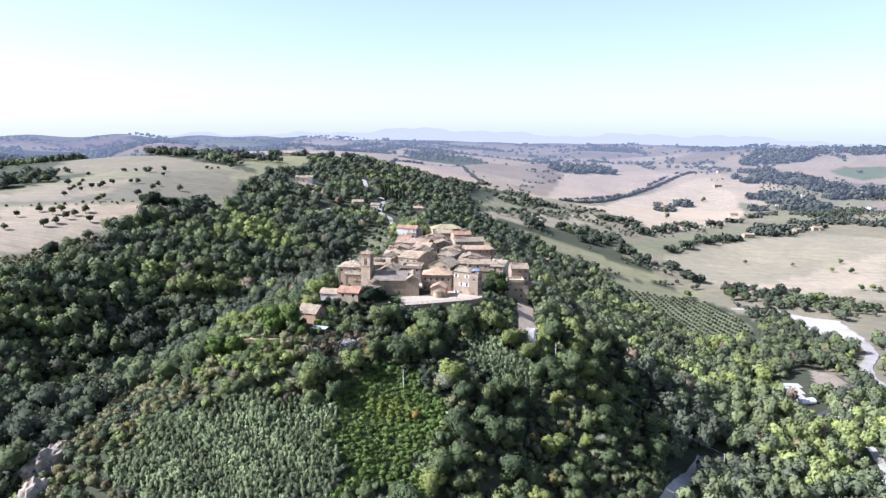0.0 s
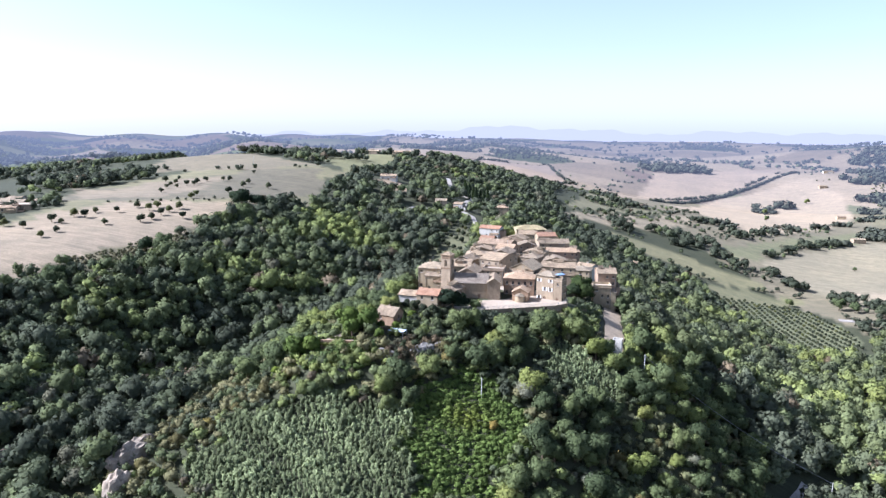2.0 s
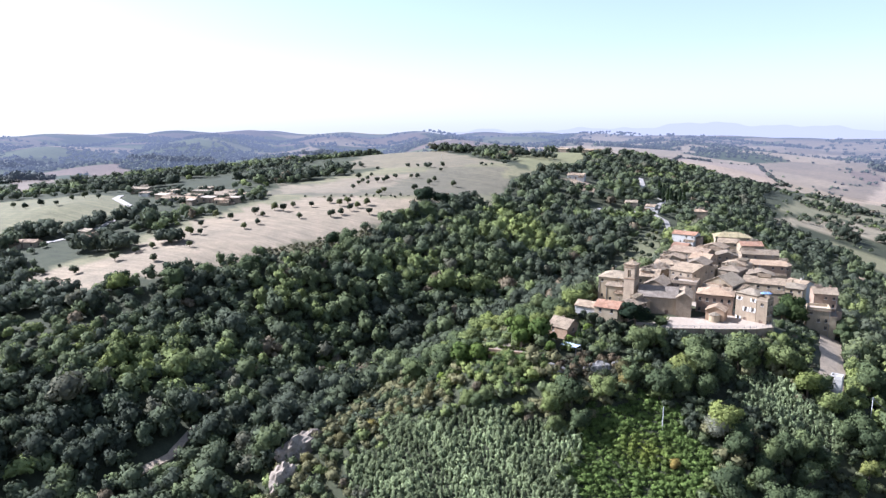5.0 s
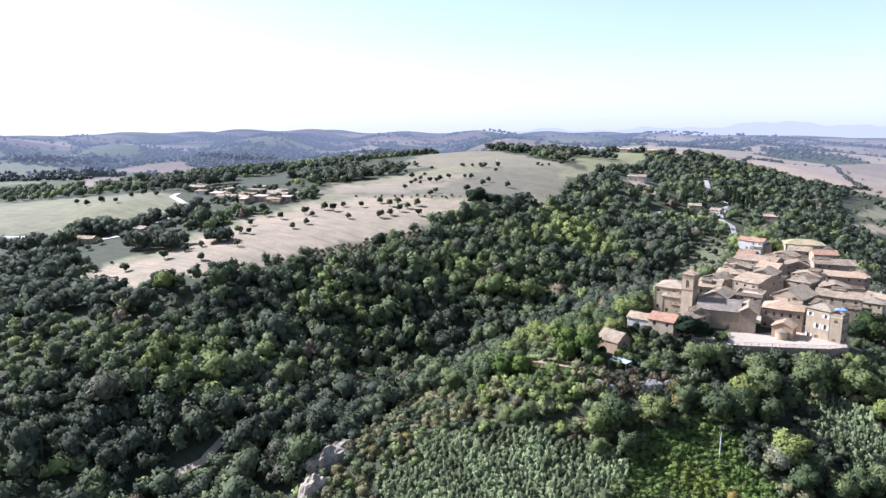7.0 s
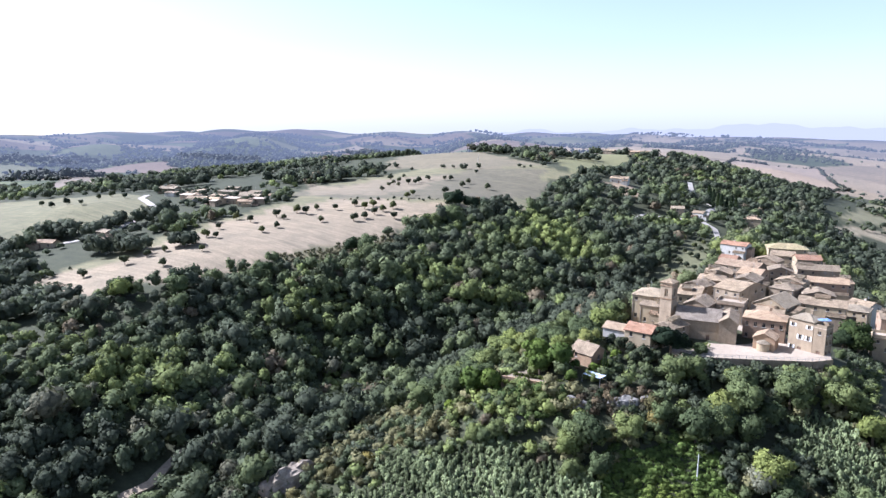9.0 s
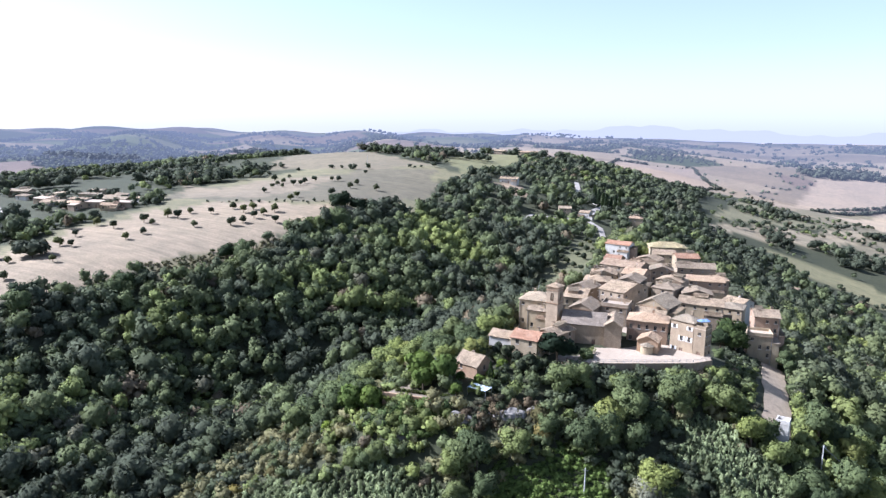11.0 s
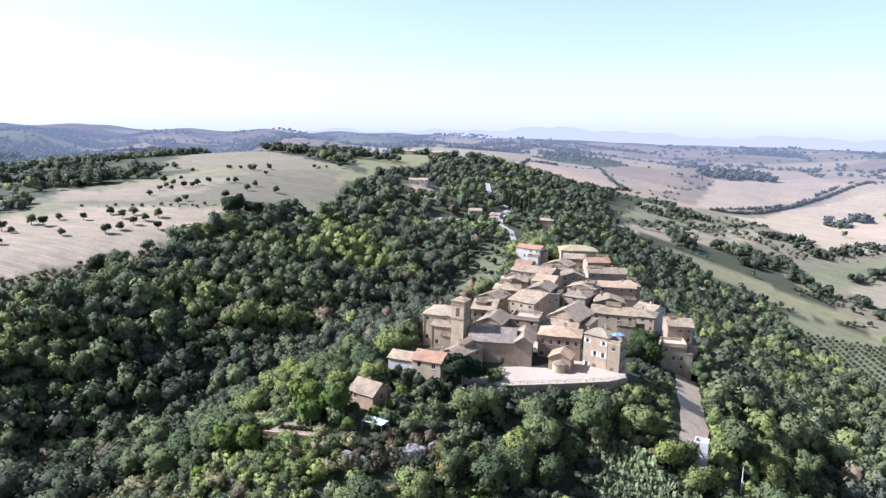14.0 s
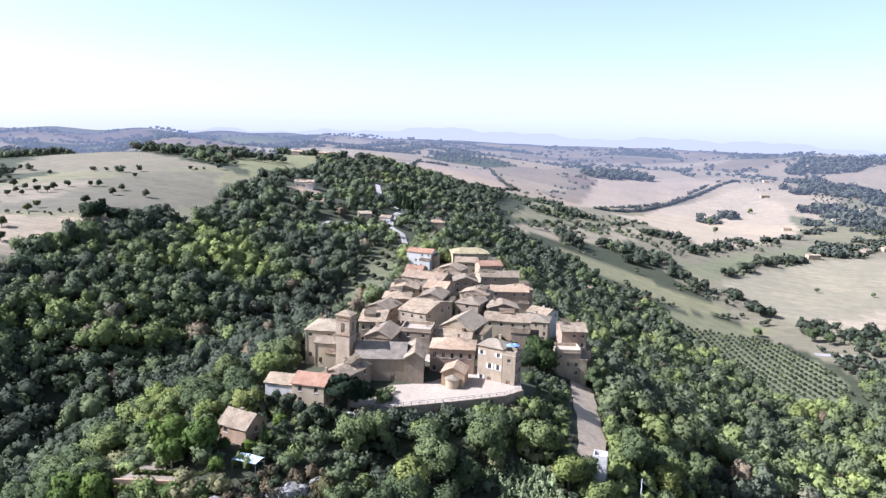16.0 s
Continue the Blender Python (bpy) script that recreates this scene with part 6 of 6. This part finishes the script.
CLOTH = plain("white_cloth", (0.62, 0.61, 0.59))
BLUE_CLOTH = plain("blue_cloth", (0.16, 0.24, 0.42))
parasol(-46.5, 4.5, -2.6, CLOTH, "open white parasol below the church")
parasol(-43.6, 5.2, -2.6, CLOTH, "open white parasol below the church")
parasol(-11.0, 31.9, 8.5, BLUE_CLOTH, "blue parasol on a roof terrace", 1.3, 2.2)
parasol(-9.9, 32.6, 8.5, BLUE_CLOTH, "blue parasol on a roof terrace", 1.3, 2.2)


# ---- terrace garden and ruin under the village ----
house("ruined_house", "weathered brown stone house with a steep brown roof", -66.3, -9, 7.4, 6.6, -18, -3.0, 5.2, roof="gable_x", rise=2.4, wall=BRICK, tile=TILE, cols=2, side_cols=1, chimneys=1, seed=71, clutter=False)
long_wall("garden_wall", "broken stone wall in the terrace garden", [(-80, -14), (-76, -15.5), (-75, -13)], -3.5, 4.2, 0.5, BRICK, 3)
long_wall("terrace_wall", "low pale wall edging the garden terrace", [(-84.5, -27.5), (-78, -26.5), (-67, -25.5)], -4.4, 0.9, 0.5, BRICK, 4)
slab("terrace", "earth terrace of the hillside garden", [(-84, -27), (-67, -25.4), (-60, -18), (-58, -10), (-70, -14), (-82, -18)], -4.0, 5, EARTH, "terrace")


def leafy_bar(name, label, line, tall, wide, mat, z=None):
    """A clipped hedge: leaf cards over a long body."""
    rng = np.random.default_rng(len(line) * 31)
    v, f = [], []
    for (ax, ay), (bx, by) in zip(line, line[1:]):
        n = int(math.hypot(bx - ax, by - ay) * 26)
        for k in range(n):
            u = rng.random()
            p = np.array([ax + (bx - ax) * u, ay + (by - ay) * u, 0.0]) + np.append(rng.uniform(-wide / 2, wide / 2, 2), rng.uniform(0, tall))
            p[2] += float(height(p[0], p[1])) if z is None else z
            t, b = rng.normal(0, 0.17, 3), rng.normal(0, 0.17, 3)
            n0 = len(v)
            v += [tuple(p - t - b), tuple(p + t - b), tuple(p + t + b), tuple(p - t + b)]
            f.append((n0, n0 + 1, n0 + 2, n0 + 3))
    return tagged(mesh_object(name, v, f, mat), label, "hedge")


YELLOW_LEAF = foliage("yellow_hedge_leaves", (0.10, 0.12, 0.025), (0.19, 0.20, 0.055))
leafy_bar("hedge", "clipped yellow-green hedge on the garden terrace", [(-84, -28.6), (-77, -27.8), (-67, -26.6)], 1.1, 1.2, YELLOW_LEAF, -5.2)
leafy_bar("hedge", "second clipped hedge row in the terrace garden", [(-82, -24), (-74, -23), (-68, -22.4)], 0.8, 0.8, YELLOW_LEAF, -4.0)


leafy_bar("hedge", "dense green hedge beside the square", [(-40.6, 9.5), (-39.6, 19)], 2.2, 1.6, LEAF, 0.0)
slab("path", "pale path between church and garden", [(-48, 9), (-40, 9.5), (-39.5, 21), (-42, 21), (-43, 13), (-48, 11.5)], 0.45, 4, PAVING, "path")


def tarpaulin(x, y, z, w, d):
    top = new("awning")
    top.matrix_world = pose(x, y, z, 0, 0, -12)
    tagged(top, "sagging blue-white tarpaulin awning in the garden", "awning")
    bm = bmesh.new()
    n = 8
    g = [[bm.verts.new((w * (i / n - 0.5), d * (j / n - 0.5), 2.4 - 0.5 * math.sin(math.pi * i / n) * math.sin(math.pi * j / n) + 0.15 * j / n)) for j in range(n + 1)] for i in range(n + 1)]
    for i in range(n):
        for j in range(n):
            bm.faces.new([g[i][j], g[i + 1][j], g[i + 1][j + 1], g[i][j + 1]])
    bmesh.ops.solidify(bm, geom=bm.faces[:], thickness=0.02)
    part("sheet", bm, plain("pale_tarpaulin", (0.62, 0.70, 0.80)), top)
    for sx in (-1, 1):
        for sy in (-1, 1):
            bm = bmesh.new()
            box(bm, sx * w / 2 - 0.05, sy * d / 2 - 0.05, -0.4, sx * w / 2 + 0.05, sy * d / 2 + 0.05, 2.5)
            part("post", bm, METAL, top)


tarpaulin(-60.5, -19.5, -3.2, 5.5, 3.0)


def boulder(label, x, y, z, sx, sy, sz, turn, seed):
    """A weathered rock face with ledges and cracks."""
    bm = bmesh.new()
    bmesh.ops.create_icosphere(bm, subdivisions=4, radius=1.0)
    for v in bm.verts:
        p = v.co * 2.3 + Vector((seed * 7.0, 0, 0))
        n = noise.fractal(p, 1.0, 2.0, 4) * 0.24 + (0.10 * math.floor(v.co.z * 5 + noise.noise(p) * 1.5) / 5)
        v.co = Vector((v.co.x * sx, v.co.y * sy, v.co.z * sz)) * (1 + n)
    me = bpy.data.meshes.new("rock")
    bm.to_mesh(me)
    bm.free()
    me.materials.append(CLIFF if seed < 3 else ROCK)
    ob = new("rock", me)
    ob.matrix_world = pose(x, y, z, 0, 0, turn)
    return tagged(ob, label, "rock", group="rock outcrops")


boulder("pale limestone cliff at the end of the spur", -123.5, -71, -31.5, 4.0, 9, 7.5, -14, 1)
boulder("pale limestone cliff at the end of the spur", -120.5, -82, -34.5, 4, 6, 7, 8, 2)
for x, y, z, sx, sy, sz, turn, seed in ((-62.5, -28.5, -8.2, 4.2, 1.8, 3.4, 12, 3), (-57.5, -25.5, -8.0, 3.4, 1.8, 3.0, 30, 6), (-51, -22.5, -7.6, 4.6, 1.9, 3.6, 24, 4), (-46.5, -18.5, -7.4, 3.0, 1.6, 3.0, 42, 7)):
    boulder("grey rock face under the garden terrace", x, y, z, sx, sy, sz, turn, seed)
boulder("pinkish rock among scrub", -73, -36, -11, 3, 2, 2.2, 30, 5)


# ---- poles and cables ----
def pole(x, y, tall, label):
    top = new("utility_pole")
    z = float(height(x, y))
    top.location = (x, y, z - 0.5)
    tagged(top, label, "pole", group="utility poles")
    bm = bmesh.new()
    bmesh.ops.create_cone(bm, cap_ends=True, segments=8, radius1=0.17, radius2=0.11, depth=tall, matrix=Matrix.Translation((0, 0, tall / 2)))
    part("shaft", bm, plain("weathered_pole", (0.5, 0.49, 0.46)), top)
    bm = bmesh.new()
    box(bm, -0.6, -0.05, tall - 0.6, 0.6, 0.05, tall - 0.48)
    part("crossarm", bm, METAL, top)
    return Vector((x, y, z - 0.5 + tall - 0.5))


def cable(a, b, sag, label):
    cu = bpy.data.curves.new("cable", "CURVE")
    cu.dimensions, cu.bevel_depth, cu.bevel_resolution = "3D", 0.06, 1
    sp = cu.splines.new("POLY")
    sp.points.add(24)
    for k in range(25):
        t = k / 24
        p = a.lerp(b, t) - Vector((0, 0, sag * 4 * t * (1 - t)))
        sp.points[k].co = (*p, 1)
    cu.materials.append(METAL)
    return tagged(new("cable", cu), label, "cable")


P1 = pole(-29.5, -33.5, 7.0, "pale wooden utility pole standing in creeper")
P2 = pole(21, 10, 7.0, "pale wooden utility pole on the slope")
P3 = pole(88, 20, 10.0, "pale wooden utility pole in the valley")
cable(P2, P3, 3.0, "thin sagging overhead cable down the slope")
pole(-300, 330, 11, "lattice-thin utility pole on the hill field")


# ---- hut and farm buildings ----
house("hut", "small white rendered hut at the end of the drive", 11.5, 11.5, 3.2, 3.0, -10, -12.5, 4.2, roof="flat", wall=WHITE, tile=WHITE, cols=1, side_cols=1, storeys=1, chimneys=0, seed=80, clutter=False, size=(0.7, 1.0))
SHEDS = [(-402, 96, 8, 5, 10), (-392, 112, 6, 5, -20), (-380, 92, 9, 5, 5), (-364, 104, 12, 5, 15), (-350, 116, 7, 4, -8), (-343, 98, 9, 6, 12), (-334, 122, 6, 5, 0), (-384, 132, 10, 5, 18), (-326, 104, 8, 4, 24), (-358, 118, 6, 4, 40), (-372, 118, 14, 4, 12), (-346, 86, 5, 4, 0)]
for k, (x, y, w, d, turn) in enumerate(SHEDS):
    ob = house("shed", "low pale shed among the hamlet's trees", x, y, w, d, turn, float(height(x, y)) - 0.3, 2.8 + 0.4 * (k % 3), roof="mono", rise=0.7, wall=(WHITE, CREAM, STONE)[k % 3], tile=(TILE, PALE_TILE, PAVING)[k % 3],
               cols=2, side_cols=1, storeys=1, chimneys=0, seed=140 + k, clutter=False)
    tagged(ob, category="shed", group="sheds of the hamlet")
FARMS = [(-369, 92, 14, 8, 15), (-352, 92, 12, 7, -10), (-420, 107, 13, 8, 20), (-355, 128, 10, 7, 0), (-329, 96, 9, 6, 30), (-340, 110, 16, 6, 10), (-385, 100, 10, 7, 5),
         (-366, -8, 15, 6, 25), (-345, 14, 9, 6, 0), (-187, 372, 15, 8, 8), (-260, 660, 24, 10, 5), (-300, 665, 14, 9, 0), (-167, 600, 9, 8, 0), (31.6, 352, 9, 8, 10), (40, 300, 12, 8, -5),
         (548, 1640, 22, 12, 0), (620, 1560, 18, 10, 20), (500, 1500, 16, 10, 10), (560, 1250, 18, 10, -10), (470, 860, 16, 9, 15), (430, 830, 12, 9, 30), (640, 1330, 18, 9, 0), (420, 1100, 14, 9, 0),
         (-125, 318, 9, 7, 20), (-112, 330, 8, 7, -10), (-48, 290, 10, 8, 5), (330, 740, 15, 9, 10), (690, 1150, 16, 10, 30)]
for k, (x, y, w, d, turn) in enumerate(FARMS):
    ob = house("farmhouse", "small pale farmhouse with a tiled roof", x, y, w, d, turn, float(height(x, y)) - 0.3, (2.6 if k < 9 else 4.2) + 0.6 * (k % 3), rise=1.2 if k < 9 else 1.5, wall=(WHITE, CREAM, STONE)[k % 3], tile=(TILE, ROSE_TILE, PALE_TILE)[k % 3],
               cols=3, side_cols=1, chimneys=0, seed=90 + k)
    tagged(ob, group="farmhouses")


def polytunnel(x, y, length, wide, turn, mat, label):
    top = new("polytunnel")
    top.matrix_world = pose(x, y, float(height(x, y)) + 0.2, 0, 0, turn)
    tagged(top, label, "greenhouse", group="valley sheds")
    bm = bmesh.new()
    n = 10
    a = [bm.verts.new((-length / 2, wide / 2 * math.cos(math.pi * k / n), wide * 0.42 * math.sin(math.pi * k / n))) for k in range(n + 1)]
    b = [bm.verts.new((length / 2, wide / 2 * math.cos(math.pi * k / n), wide * 0.42 * math.sin(math.pi * k / n))) for k in range(n + 1)]
    for k in range(n):
        bm.faces.new([a[k], a[k + 1], b[k + 1], b[k]])
    bm.faces.new(a[::-1])
    bm.faces.new(b)
    part("sheeting", bm, mat, top)
    for k in range(5):
        bm = bmesh.new()
        px = length * (k / 4 - 0.5)
        for q in range(n):
            t0, t1 = math.pi * q / n, math.pi * (q + 1) / n
            r = wide / 2 + 0.05
            v = [bm.verts.new((px + s, r * math.cos(t), r * 0.85 * math.sin(t))) for s, t in ((-0.08, t0), (0.08, t0), (0.08, t1), (-0.08, t1))]
            bm.faces.new(v)
        part("hoop", bm, METAL, top)


polytunnel(165, 107, 36, 5, 42, plain("black_sheeting", (0.05, 0.05, 0.05)), "long low tunnel with black sheeting")
polytunnel(170, 101, 16, 6, 8, CLOTH, "white polytunnel in the valley")
polytunnel(160, 121, 9, 5, 20, CLOTH, "white polytunnel in the valley")
polytunnel(153, 138, 8, 5, -20, CLOTH, "white polytunnel in the valley")
